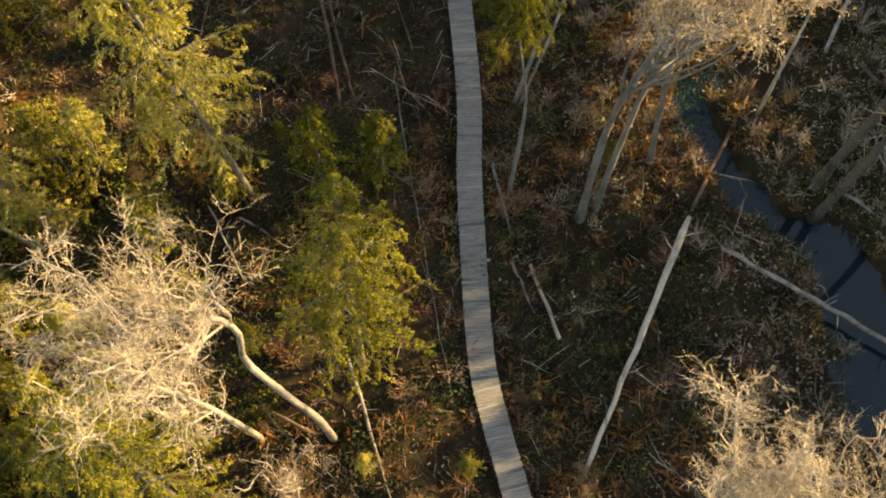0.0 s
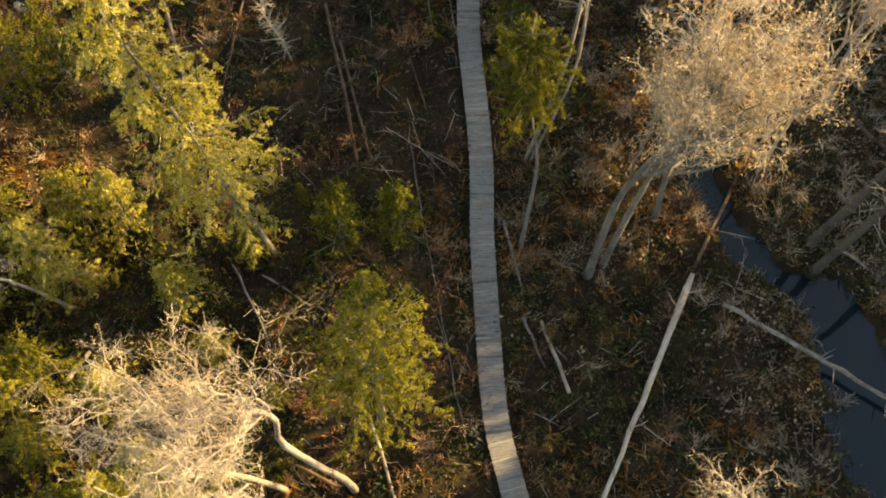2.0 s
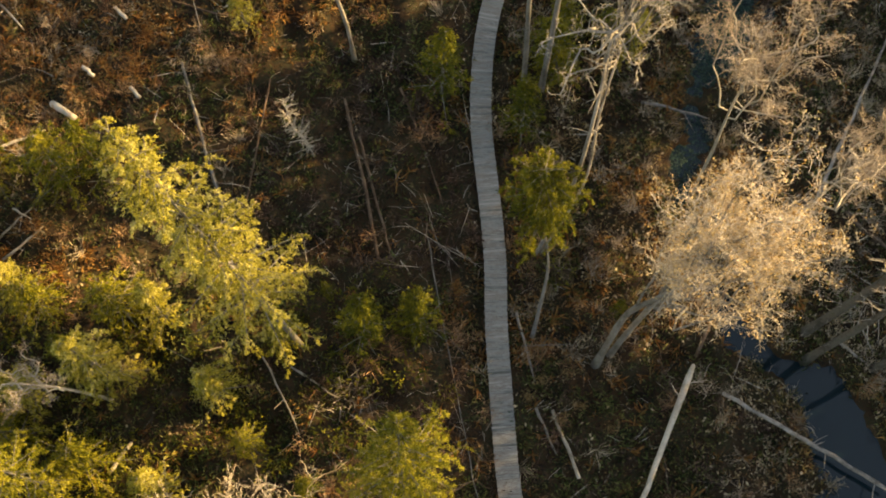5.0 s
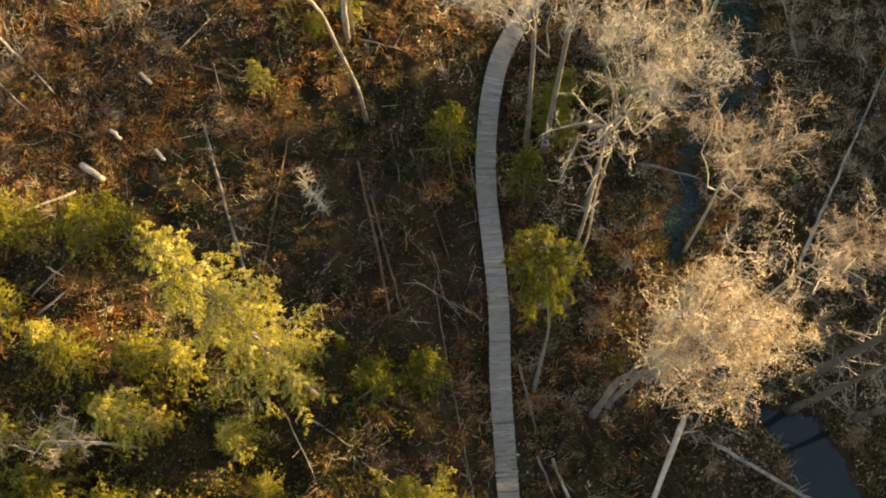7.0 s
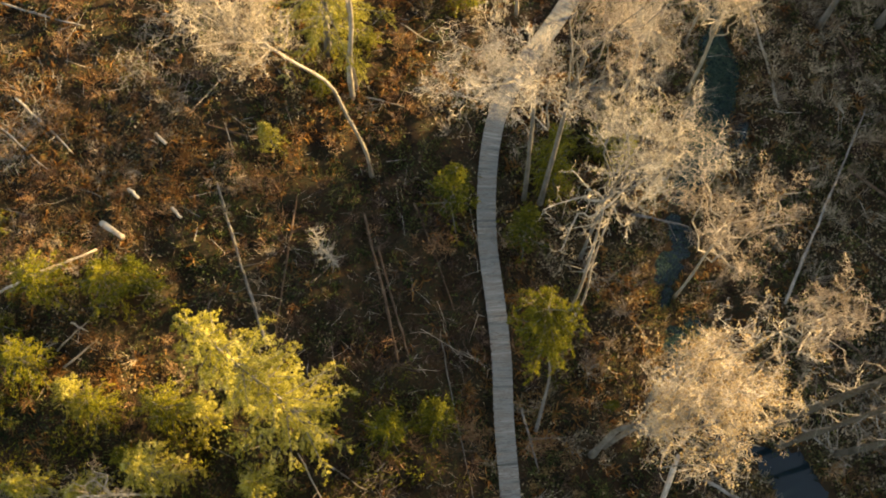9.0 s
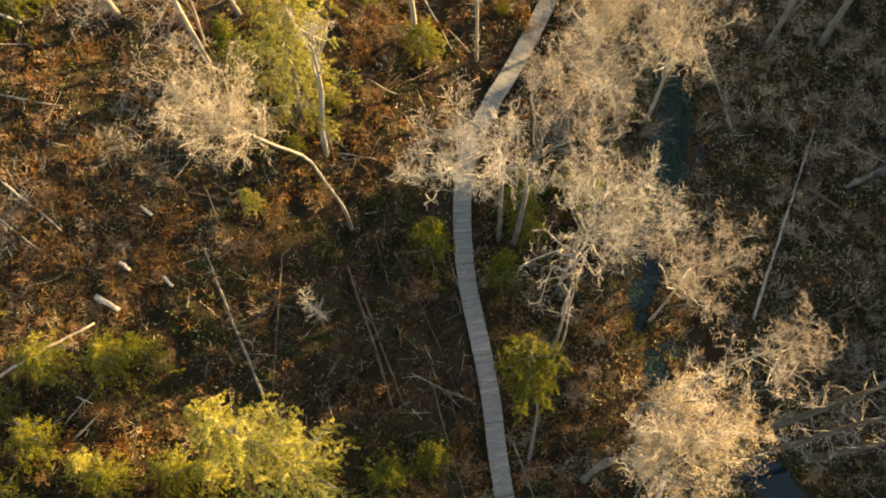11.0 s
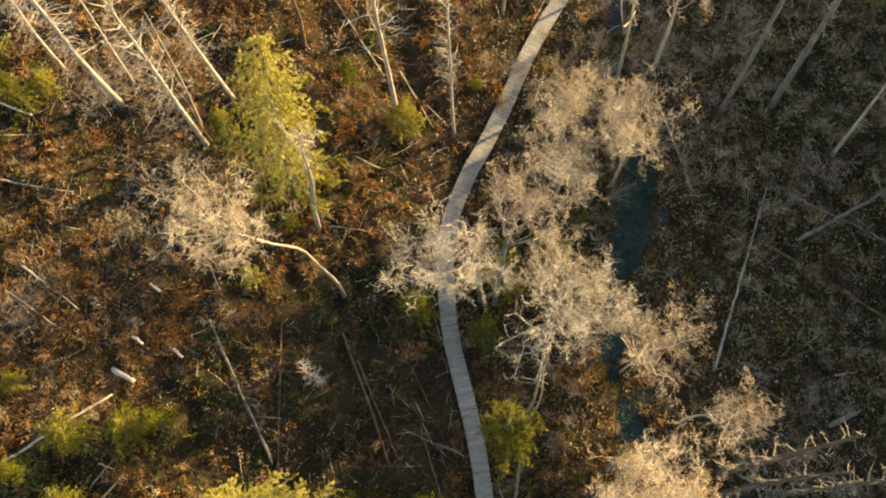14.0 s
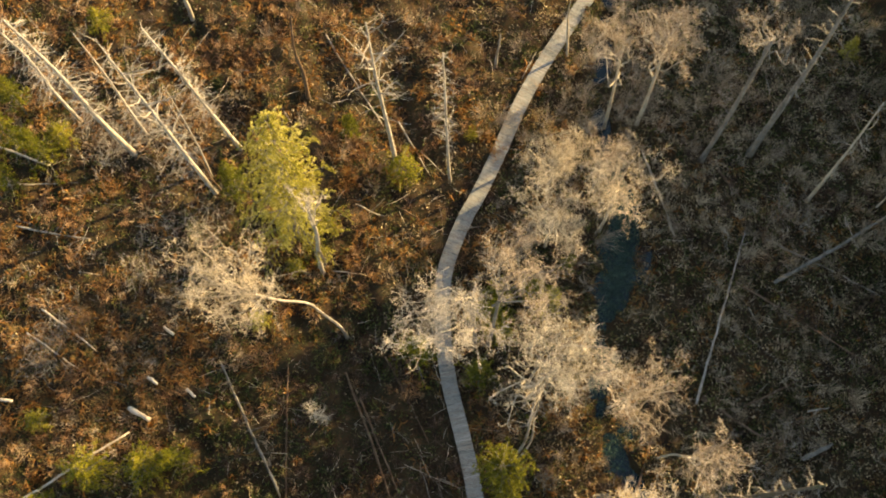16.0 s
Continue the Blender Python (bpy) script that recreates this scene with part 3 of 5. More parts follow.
def dead_tree(name, base, tip, radius, seed, label, stubs=26, reach=1.6, from_=0.35, mat=None, fork=0, fine=2, hang=-0.15, bark=None):
    """A standing dead trunk with broken side branches."""
    mat = mat or M_DEAD
    r = random.Random(seed)
    x0, y0 = base
    top = tagged(anchor(name, x0, y0), label, "dead tree", "standing dead trees")
    t = np.array([tip[0] - x0, tip[1] - y0, tip[2]])
    ctrl = [(0, 0, -0.8), t * 0.33 + np.array([r.gauss(0, 0.12), r.gauss(0, 0.12), 0]), t * 0.66 + np.array([r.gauss(0, 0.15), r.gauss(0, 0.15), 0]), t]
    pts = curve_points(ctrl, 14)
    rad = np.linspace(radius * 0.9, radius * 0.26, 14) * (1 + 0.06 * np.array([r.gauss(0, 1) for _ in range(14)]))
    rad[0] *= 1.35
    b = Build()
    b.tube(pts, rad, 8)
    part("trunk", b, bark or mat, top, smooth=True)
    sb = Build()
    for k in range(stubs):
        f = from_ + (1 - from_) * (k + r.random()) / stubs
        i = min(int(f * 13), 12)
        p = pts[i] + (pts[i + 1] - pts[i]) * (f * 13 - i)
        a = r.uniform(0, 6.283)
        ln = reach * r.uniform(0.25, 1.0) * (1.15 - 0.55 * f)
        d = np.array([math.cos(a), math.sin(a), r.uniform(hang - 0.2, hang + 0.35)])
        q = [p, p + d * ln * 0.5, p + d * ln + np.array([r.gauss(0, 0.15), r.gauss(0, 0.15), r.gauss(-0.05, 0.12)]) * ln]
        sb.tube(q, [0.03 * (1.2 - f) + 0.016, 0.02, 0.008], 3, caps=False)
        for z in range(fine):
            u = r.uniform(0.35, 0.9)
            w0 = p + d * ln * u
            e = unit(d + np.array([r.gauss(0, 0.7), r.gauss(0, 0.7), r.gauss(-0.1, 0.4)])) * ln * r.uniform(0.25, 0.5)
            sb.tube([w0, w0 + e], [0.014, 0.006], 3, caps=False)
    for k in range(stubs // 3):
        p, d0, i = along(pts, 0.05 + 0.6 * r.random())
        a = r.uniform(0, 6.283)
        e = np.array([math.cos(a), math.sin(a), r.uniform(-0.2, 0.3)])
        sb.tube([p, p + e * (rad[i] + r.uniform(0.08, 0.4))], [0.03, 0.008], 4, caps=False)
    for k in range(fork):
        p, d0, i = along(pts, 0.5 + 0.45 * (k + r.random()) / fork)
        a = k * 2.4 + r.random()
        lp, lr = branch(sb, r, p, (math.cos(a), math.sin(a), 0.9), reach * r.uniform(0.9, 1.7), rad[i] * 0.5, 6, 5, 0.12, 0.2)
        for q in range(5):
            p1, d1, i1 = along(lp, r.uniform(0.3, 0.95))
            branch(sb, r, p1, fork_way(r, d1), reach * r.uniform(0.25, 0.6), max(lr[i1] * 0.5, 0.012), 3, 3, 0.08, 0.25)
    if stubs or fork:
        part("branchwork", sb, mat, top)["kind"] = "stuff"
    return top


def log(a, b, radius, seed, label, mat=None, lift=(0.0, 0.0), stubs=4, taper=0.55, name="fallen_log"):
    """A trunk lying on the ground from a to b."""
    mat = mat or M_PALE
    radius *= 0.64
    r = random.Random(seed)
    p, q = np.array([a[0], a[1], 0.0]), np.array([b[0], b[1], 0.0])
    top = tagged(anchor(name, a[0], a[1]), label, "log", "fallen logs")
    n = max(5, int(np.linalg.norm(q - p) / 0.9))
    bd = Build()
    pts, d = [], unit(q - p)
    s = np.array([-d[1], d[0], 0])
    bow = r.uniform(-0.012, 0.012) * np.linalg.norm(q - p) * (0.2 if mat is M_BRIGHT else 1)
    for k in range(n + 1):
        f = k / n
        c = p + (q - p) * f + s * (bow * math.sin(f * math.pi) + r.gauss(0, 0.03))
        gz = float(ground_height(np.array(c[0]), np.array(c[1])))
        c[2] = max(gz, -0.15) + radius * 0.75 + (0.0 if mat is M_BROWN else 0.28 if mat is M_BRIGHT else 0.14) + lift[0] * (1 - f) + lift[1] * f
        pts.append(c - p)
    pts = np.array(pts)
    pts[:, 2] = 0.5 * pts[:, 2] + 0.5 * np.linspace(pts[0, 2], pts[-1, 2], n + 1) + 0.02
    rad = np.linspace(radius, radius * taper, n + 1) * (1 + 0.09 * np.array([r.gauss(0, 1) for _ in range(n + 1)]))
    if stubs:
        rad[0] *= 0.8
        rad[-1] *= 0.6
    bd.tube(pts, rad, 9)
    part("trunk", bd, mat, top, smooth=True)
    if stubs:
        for k in range(stubs):
            sb = Build()
            f = r.uniform(0.3, 0.98)
            i = min(int(f * n), n - 1)
            c = pts[i] + (pts[i + 1] - pts[i]) * (f * n - i)
            e = unit(s * r.choice((-1, 1)) + d * r.uniform(0.1, 0.8) + np.array([0, 0, r.uniform(0.0, 0.7)]))
            ln = r.uniform(0.4, 1.7)
            sb.tube([c, c + e * ln * 0.5, c + e * ln + np.array([r.gauss(0, 0.12), r.gauss(0, 0.12), 0])], [radius * 0.22 + 0.01, radius * 0.15 + 0.008, 0.01], 4)
            part("branch_stub", sb, mat, top)
    return top


# bare trees
TAN = "leafless tree with fine tan twigs"
bare_tree("bare_tree", [(-5.4, 10.9, 0), (-5.7, 10.8, 5), (-6.5, 10.7, 10), (-7.4, 10.95, 14), (-7.3, 11.35, 16.2), (-7.8, 11.4, 18.0), (-8.5, 10.9, 18.4)], 0.21, (-11.0, 10.5, 21.0), 4.1, 11, "crooked leafless tree with pale kinked trunk, leaning over conifers", limbs=15, limb_from=0.72, bark=M_DEAD, twig=M_GOLDTWIG, kids=(7, 6, 6))
bare_tree("bare_tree", [(-9.0, 10.9, 0), (-9.4, 10.5, 6), (-9.75, 10.1, 11), (-10.6, 9.8, 15)], 0.18, (-11.0, 9.6, 19), 3.4, 12, "pale leafless tree beside a crooked one", limbs=7)
bare_tree("bare_tree", [(9.9, 4.0, 0), (9.8, 4.5, 8), (9.8, 5.0, 14), (9.9, 5.4, 18)], 0.2, (10.3, 5.3, 22.0), 3.2, 13, TAN + " by the creek", limbs=17, twig=M_GOLDTWIG, kids=(9, 7, 7))
bare_tree("birch", [(7.26, 22.55, 0), (7.3, 22.8, 6), (7.45, 22.9, 10.7), (7.75, 22.2, 15.8), (8.3, 21.6, 20)], 0.25, (9.2, 21.6, 24.0), 3.4, 14, "tall grey-trunked tree with sparse yellow leaves", limbs=14, leaves=2300, twig=M_GOLDTWIG, kids=(8, 6, 5), bark=M_BARK)
bare_tree("birch", [(8.06, 23.07, 0), (8.2, 23.0, 7), (8.5, 22.9, 13.7), (9.5, 23.2, 20)], 0.21, (10.5, 23.2, 24.8), 3.3, 15, "tall grey-trunked tree with sparse yellow leaves", limbs=13, leaves=2100, twig=M_TWIG, kids=(8, 6, 5), bark=M_BARK)
bare_tree("birch", [(11.2, 25.86, 0), (10.8, 26.0, 5), (10.5, 26.1, 10.3), (10.6, 24.8, 18)], 0.2, (10.9, 22.6, 22.0), 3.1, 16, "slim grey tree with sparse yellow leaves", limbs=10, leaves=1600, twig=M_GOLDTWIG, kids=(8, 6, 5), bark=M_BARK)
bare_tree("bare_tree", [(3.64, 40.86, 0), (3.3, 41.0, 8), (2.8, 41.0, 17), (1.5, 39.6, 24)], 0.2, (-0.1, 37.2, 29.0), 3.1, 17, TAN + " hanging over the boardwalk", limbs=15, bark=M_BARK)
bare_tree("bare_tree", [(4.72, 40.4, 0), (4.7, 40.4, 9), (4.65, 40.4, 18), (4.8, 40.1, 24)], 0.22, (5.4, 39.4, 30.0), 2.7, 18, TAN + " beside the boardwalk", limbs=11, twig=M_TANTWIG, bark=M_BARK)
bare_tree("bare_tree", [(11.2, 48.4, 0), (11.0, 48.0, 6), (10.6, 47.4, 11), (10.3, 46.8, 15)], 0.17, (10.0, 46.2, 18.5), 3.2, 19, TAN + " at the creek bank", limbs=11, twig=M_GOLDTWIG)
bare_tree("bare_tree", [(16.2, 49.0, 0), (15.9, 48.6, 6), (15.3, 47.9, 11), (14.9, 47.4, 16)], 0.18, (14.7, 46.8, 20.0), 3.3, 29, "leafless tree with fine tan twigs over the creek", limbs=11, twig=M_GOLDTWIG)
bare_tree("bare_tree", [(12.3, 53.6, 0), (12.2, 53.2, 4), (12.0, 52.6, 8), (11.8, 52.0, 12)], 0.15, (11.6, 51.6, 14.5), 3.5, 34, "broad tan leafless tree in the creek thicket", limbs=13, twig=M_GOLDTWIG, limb_from=0.4)
bare_tree("bare_tree", [(16.4, 53.0, 0), (16.2, 52.6, 4), (16.0, 52.2, 8), (15.9, 52.0, 10)], 0.11, (15.8, 51.8, 12.5), 2.6, 35, "tan leafless tree in the creek thicket", limbs=9, twig=M_TANTWIG, limb_from=0.4)
bare_tree("bare_tree", [(7.4, 36.4, 0), (7.2, 36.2, 8), (6.9, 35.6, 15), (6.9, 34.9, 21)], 0.15, (7.3, 34.4, 27.5), 3.7, 20, "leafless tree with pale grey-green lichened twigs", limbs=15, twig=M_GREYTWIG, bark=M_BARK)
bare_tree("bare_tree", [(13.9, 33.4, 0), (13.2, 32.8, 8), (12.5, 32.3, 15), (12.2, 31.8, 20)], 0.12, (12.6, 32.2, 21.5), 3.3, 21, TAN + " at the creek bank", limbs=10, twig=M_TANTWIG)
bare_tree("bare_tree", [(17.2, 28.6, 0), (16.9, 28.3, 8), (16.4, 27.6, 15), (16.5, 27.2, 19)], 0.11, (16.8, 26.8, 23.0), 2.5, 22, TAN + " among fallen logs", limbs=8, twig=M_TANTWIG)
bare_tree("bare_tree", [(-7.3, 43.1, 0), (-7.5, 43.0, 5), (-8.3, 42.9, 11), (-9.0, 42.9, 15.5), (-10.5, 42.6, 18.8), (-12.2, 42.8, 21.2), (-13.4, 43.0, 22.4)], 0.15, (-13.5, 43.2, 24.2), 3.5, 23, "leaning leafless tree with a bowed pale trunk", limbs=22, limb_from=0.76, twig=M_GOLDTWIG, bark=M_DEAD, kids=(7, 6, 4))
bare_tree("bare_tree", [(-8.6, 49.03, 0), (-8.5, 49.1, 5), (-7.9, 49.1, 12), (-7.9, 49.2, 18)], 0.24, (-7.8, 49.2, 21.0), 1.3, 24, "slim pale tree with a twiggy broken top", limbs=7, twig=M_GREYTWIG, kids=(5, 5, 4))
dead_tree("dead_tree", (-8.2, 49.65), (-8.15, 49.6, 15.4), 0.17, 25, "slim pale dead trunk", stubs=6, reach=0.8)
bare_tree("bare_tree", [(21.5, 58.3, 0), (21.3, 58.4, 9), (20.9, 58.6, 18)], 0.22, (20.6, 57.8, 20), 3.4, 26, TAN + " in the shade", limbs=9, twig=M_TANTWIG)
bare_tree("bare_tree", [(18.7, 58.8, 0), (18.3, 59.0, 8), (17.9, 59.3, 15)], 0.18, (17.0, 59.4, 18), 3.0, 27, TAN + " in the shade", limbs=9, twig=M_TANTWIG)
bare_tree("bare_tree", [(-21.2, 20.8, 0), (-21.6, 20.6, 3), (-22.4, 20.4, 6), (-23.4, 20.2, 8)], 0.12, (-24.2, 20.0, 8.5), 2.4, 30, "low leaning bare tree with lichened golden twigs among conifers", limbs=6, twig=M_TANTWIG, kids=(6, 5, 5))


def snag(base, knee, twin, seed, label):
    """A leaning dead tree of two thin stems joined by broken cross branches, with crooked limbs at its top."""
    r = random.Random(seed)
    x0, y0 = base
    o = np.array([x0, y0, 0.0])
    top = tagged(anchor("dead_leaning_tree", x0, y0), label, "dead tree", "standing dead trees")
    k = np.array(knee) - o
    stems = []
    for q, rad in ((0, 0.13), (1, 0.09)):
        foot = np.array([twin * q * 0.3, 0.0, -0.8])
        end = k + np.array([twin * q * 0.8, 0.1 * q, -0.8 * q])
        pts = curve_points([foot, foot * 0.55 + end * 0.45 + [0.55 + 0.15 * q, -0.6, 0.0], foot * 0.25 + end * 0.75 + [0.4 - 0.25 * q, -0.3, 0.0], end], 16)
        b = Build()
        b.tube(pts, np.linspace(rad, rad * 0.55, 16), 8)
        part("trunk", b, M_DEAD, top, smooth=True)
        stems.append(pts)
    for q in range(30):
        f = 0.5 + 0.49 * r.random()
        b = Build()
        p, d, i = along(stems[q % 2], f)
        e = along(stems[1 - q % 2], min(0.99, f + r.uniform(-0.04, 0.06)))[0]
        e = p + (e - p) * r.uniform(0.5, 2.2) + np.array([r.gauss(0, 0.25), r.gauss(0, 0.4), r.gauss(0, 0.3)])
        if q % 2 == 0:
            e = p + np.array([r.uniform(-1.6, 1.2), r.gauss(0, 0.6), r.uniform(-0.6, 0.3)])
        b.tube([p, (p + e) / 2 + np.array([r.gauss(0, 0.08), r.gauss(0, 0.08), 0.05]), e], [0.034, 0.026, 0.01], 4)
        part("cross_branch", b, M_DEAD, top)
    for q, (dx, dy, dz, rad) in enumerate([(-3.2, -0.4, -0.6, 0.085), (-2.4, -2.0, -2.2, 0.07), (3.0, 0.4, -0.4, 0.08), (-1.6, 1.4, 0.6, 0.065), (1.6, -1.2, -2.0, 0.06), (-1.9, -0.9, -3.2, 0.06), (1.2, 1.3, 1.0, 0.06)]):
        b = Build()
        u = np.linspace(0, 1, 9)[:, None]
        w = np.array([[r.gauss(0, 1) for _ in range(3)] for _ in range(2)])
        lp = k + np.array([dx, dy, dz]) * u + 0.3 * w[0] * np.sin(math.pi * u) + 0.22 * w[1] * np.sin(3 * math.pi * u)
        lr = np.linspace(rad, 0.02, 9)
        b.tube(lp, lr, 6)
        limb = part("limb", b, M_PALE, top)
        t = Build()
        for z in range(13):
            p1, d1, i1 = along(lp, 0.15 + 0.85 * (z + r.random()) / 13)
            bp, br = branch(t, r, p1, fork_way(r, d1), r.uniform(0.5, 1.5), max(lr[i1] * 0.4, 0.014), 6, 4, 0.02, 0.5)
            for y in range(3):
                p2, d2, _ = along(bp, r.uniform(0.3, 0.95))
                branch(t, r, p2, fork_way(r, d2), r.uniform(0.2, 0.6), 0.01, 3, 3, 0.0, 0.5)
        part("twig_spray", t, M_GREYTWIG, limb)["kind"] = "stuff"


snag((3.8, 29.3), (6.0, 33.8, 19.6), 0.8, 28, "leaning dead tree of two bleached stems with ladder-like broken branches")
bare_tree("bare_tree", [(-7.3, 8.1, 0), (-7.2, 8.1, 2), (-7.1, 8.0, 4)], 0.08, (-7.0, 7.9, 6.2), 2.1, 31, "small golden-brown leafless tree under taller trees", limbs=7, limb_from=0.4, twig=M_TANTWIG, kids=(5, 5, 4))
bare_tree("bare_tree", [(26.8, 54.2, 0), (26.7, 54.3, 9), (26.5, 54.5, 18), (26.4, 54.7, 24)], 0.26, (25.6, 55.0, 24.5), 2.3, 32, "grey half-dead tree with a thin tan top in the shade", limbs=8, bark=M_BARK, twig=M_TANTWIG, kids=(6, 5, 4), limb_from=0.8)
dead_tree("dead_conifer", (31.2, 54.0), (30.6, 55.0, 29), 0.36, 67, "tall grey standing dead conifer with bleached side branches", 34, 1.9, mat=M_PALE, bark=M_BARK, from_=0.45)

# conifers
conifer("spruce", (-10.0, 23.8), (-14.6, 26.3, 26.3), 3.9, 0.24, 31, "tall leaning spruce with sunlit yellow-green drooping branches", M_NEEDLE_SUNLIT, branches=112, shape=0.6, thick=0.2, boughs=True)
conifer("spruce", (-4.0, 14.3), (-3.9, 16.4, 18.5), 4.3, 0.25, 32, "spruce with yellow-green hanging branches near the boardwalk", branches=88, boughs=True)
conifer("cedar", (3.4, 23.7), (3.2, 29.2, 14.8), 2.4, 0.76, 33, "small dense cedar with a leaning bare lower trunk", M_NEEDLE_DARK, branches=84, mids=[(3.9, 25.6, 1.6), (4.2, 27.3, 4.6), (3.6, 28.4, 9.0)], thick=0.15, shape=0.3, droop=0.12, boughs=True)
conifer("spruce", (-13.0, 8.0), (-12.6, 8.2, 21.5), 4.6, 0.15, 34, "broad yellow-green spruce under bare branches", branches=84, boughs=True)
conifer("spruce", (-10.4, 52.5), (-9.1, 53.2, 27.0), 4.8, 0.08, 35, "slender sunlit yellow-green spruce", M_NEEDLE_SUNLIT, branches=116, shape=0.62, boughs=True)

conifer("spruce", (-20.8, 22.0), (-21.0, 21.8, 10.5), 2.7, 0.1, 36, "mid-sized yellow-green spruce among young conifers", M_NEEDLE_SUNLIT, branches=56, shape=0.7, boughs=True)
conifer("spruce", (-23.6, 15.6), (-24.0, 15.8, 12.0), 3.0, 0.1, 37, "mid-sized yellow-green spruce among young conifers", branches=60, shape=0.7, boughs=True)

# dead standing conifers
GREY = "bleached standing dead conifer with broken branches"
for k, (bx, by, tx, ty, tz, rad, st) in enumerate([(-23.96, 62.74, -25.3, 61.9, 28.4, 0.3, 130), (-28.53, 66.6, -29.0, 66.3, 20, 0.22, 90), (-17.12, 57.85, -18.3, 57.3, 30.3, 0.27, 95), (-17.36, 59.5, -17.0, 59.6, 20.5, 0.12, 8),
                                              (-14.3, 61.6, -16.7, 60.7, 27.0, 0.24, 120), (-22.7, 64.3, -22.9, 64.2, 21, 0.16, 10), (-7.84, 65.6, -7.4, 65.7, 16, 0.26, 8), (-0.67, 58.0, -1.8, 58.0, 28.5, 0.26, 16), (3.83, 55.6, 3.0, 55.8, 27.0, 0.17, 80)]):
    dead_tree("dead_conifer", (bx, by), (tx, ty, tz), rad * 0.95, 40 + k, GREY, st, (2.7, 2.5, 2.6, 1.2, 2.0, 1.2, 1.2, 2.6, 1.7)[k], fine=3 if st > 80 else 2, fork=(0, 0, 12, 0, 0, 0, 0, 14, 0)[k], mat=M_BROWN if k == 6 else M_BLEACH, hang=-0.3 if k < 2 else -0.05)
dead_tree("dead_tree", (-19.0, 63.9), (-19.2, 64.0, 11), 0.13, 68, "slim brown leaning dead trunk", 5, 0.8, mat=M_BROWN)
dead_tree("dead_tree", (-16.6, 58.0), (-17.4, 58.4, 11), 0.11, 69, "slim brown dead trunk beside a bleached conifer", 4, 0.8, mat=M_BROWN)
dead_tree("dead_tree", (-17.5, 75.2), (-17.3, 75.3, 9), 0.28, 52, "pale broken standing trunk", 4, 0.8)
dead_tree("dead_tree", (16.63, 66.1), (15.7, 66.5, 12), 0.16, 53, "slim grey standing dead trunk", 4, 0.8, mat=M_PALE)
dead_tree("dead_tree", (9.8, 66.1), (9.9, 66.2, 6.5), 0.2, 59, "short broken sunlit standing trunk", 3, 0.6)
dead_tree("dead_conifer", (19.7, 24.3), (21.0, 24.2, 28), 0.34, 54, "dark mossy dead conifer with bleached branches leaning by the pond", 34, 2.2, bark=M_MOSSBARK, from_=0.2)
dead_tree("dead_conifer", (19.8, 22.75), (20.6, 22.4, 26), 0.3, 55, "dark mossy dead conifer with bleached branches by the pond", 34, 2.2, bark=M_MOSSBARK, from_=0.25)
dead_tree("dead_conifer", (23.6, 22.1), (23.8, 21.6, 24), 0.3, 56, "dark mossy dead conifer with bleached branches by the pond", 22, 2.4, bark=M_MOSSBARK, from_=0.3, fork=2)
dead_tree("dead_conifer", (35.3, 48.8), (34.7, 50.1, 20), 0.2, 57, "grey dead tree with forked bleached branches", 14, 2.2, fork=4, mat=M_PALE)
dead_tree("dead_sapling", (-9.58, 36.0), (-10.8, 36.9, 6.5), 0.08, 58, "small pale dead sapling with feathery twigs", 80, 1.15, from_=0.2, hang=0.25, mat=M_PALE, fine=3)

# fallen logs
SILVER, DARK = "silvery weathered fallen trunk on the forest floor", "dark fallen trunk on the forest floor"
log((6.91, 9.22), (12.84, 22.29), 0.19, 60, "pale broken trunk lying across the moss", M_BRIGHT, (0, 0.5), 3, 1.65)
log((13.1, 22.9), (17.4, 30.9), 0.2, 61, "brown broken trunk beside the creek", M_BROWN, (0.3, 0.2), 2)
log((14.4, 20.56), (23.6, 14.9), 0.2, 62, "silvery fallen trunk bridging the pond", M_DEAD, (0.2, 0.3), 5, 1.1)
log((21.35, 23.95), (24.6, 21.2), 0.16, 63, SILVER, M_DEAD, stubs=2)
log((21.34, 32.5), (29.2, 47.2), 0.19, 64, SILVER, M_DEAD, (0.3, 0.1), 3)
log((22.7, 47.35), (21.5, 56.0), 0.18, 65, SILVER, M_PALE, stubs=3)
log((30.55, 41.92), (43.5, 46.9), 0.32, 66, SILVER, M_BARK, stubs=3)
log((30.76, 45.86), (39.65, 39.22), 0.12, 69, SILVER, M_DEAD, stubs=1)
log((27.14, 42.5), (40, 30.4), 0.2, 70, DARK, M_BROWN, stubs=5)
log((21.95, 32.97), (26.4, 28.9), 0.28, 71, "mossy rust-brown fallen trunk", M_BROWN, stubs=2)
log((30.8, 30.5), (32.6, 30.4), 0.12, 72, SILVER, M_DEAD, stubs=0)
log((29.3, 26.6), (32.2, 27.4), 0.36, 73, "thick grey broken trunk section", M_BARK, stubs=1)
log((10.93, 39.2), (15.3, 38.4), 0.2, 74, "brown log lying over the creek", M_BARK, stubs=1)
log((-18.3, 42.5), (-14.6, 30.4), 0.15, 75, SILVER, M_BARK, stubs=6, taper=1.2)
log((-19.8, 44.3), (-16.8, 37.6), 0.1, 76, DARK, M_BROWN, stubs=1)
log((-14.4, 28.6), (-12.6, 41.4), 0.13, 77, DARK, M_BROWN, stubs=2, taper=0.8)
log((-7.9, 40.0), (-5.5, 28.6), 0.17, 78, "brown fallen trunk with bare side branches", M_BROWN, stubs=12, taper=0.9)
log((-6.9, 37.5), (-4.6, 28.5), 0.16, 79, DARK, M_BROWN, stubs=6)
log((-36.6, 33.1), (-26.45, 37.65), 0.22, 80, "bright debarked fallen pole", M_BRIGHT, (0.1, 0.4), 0)
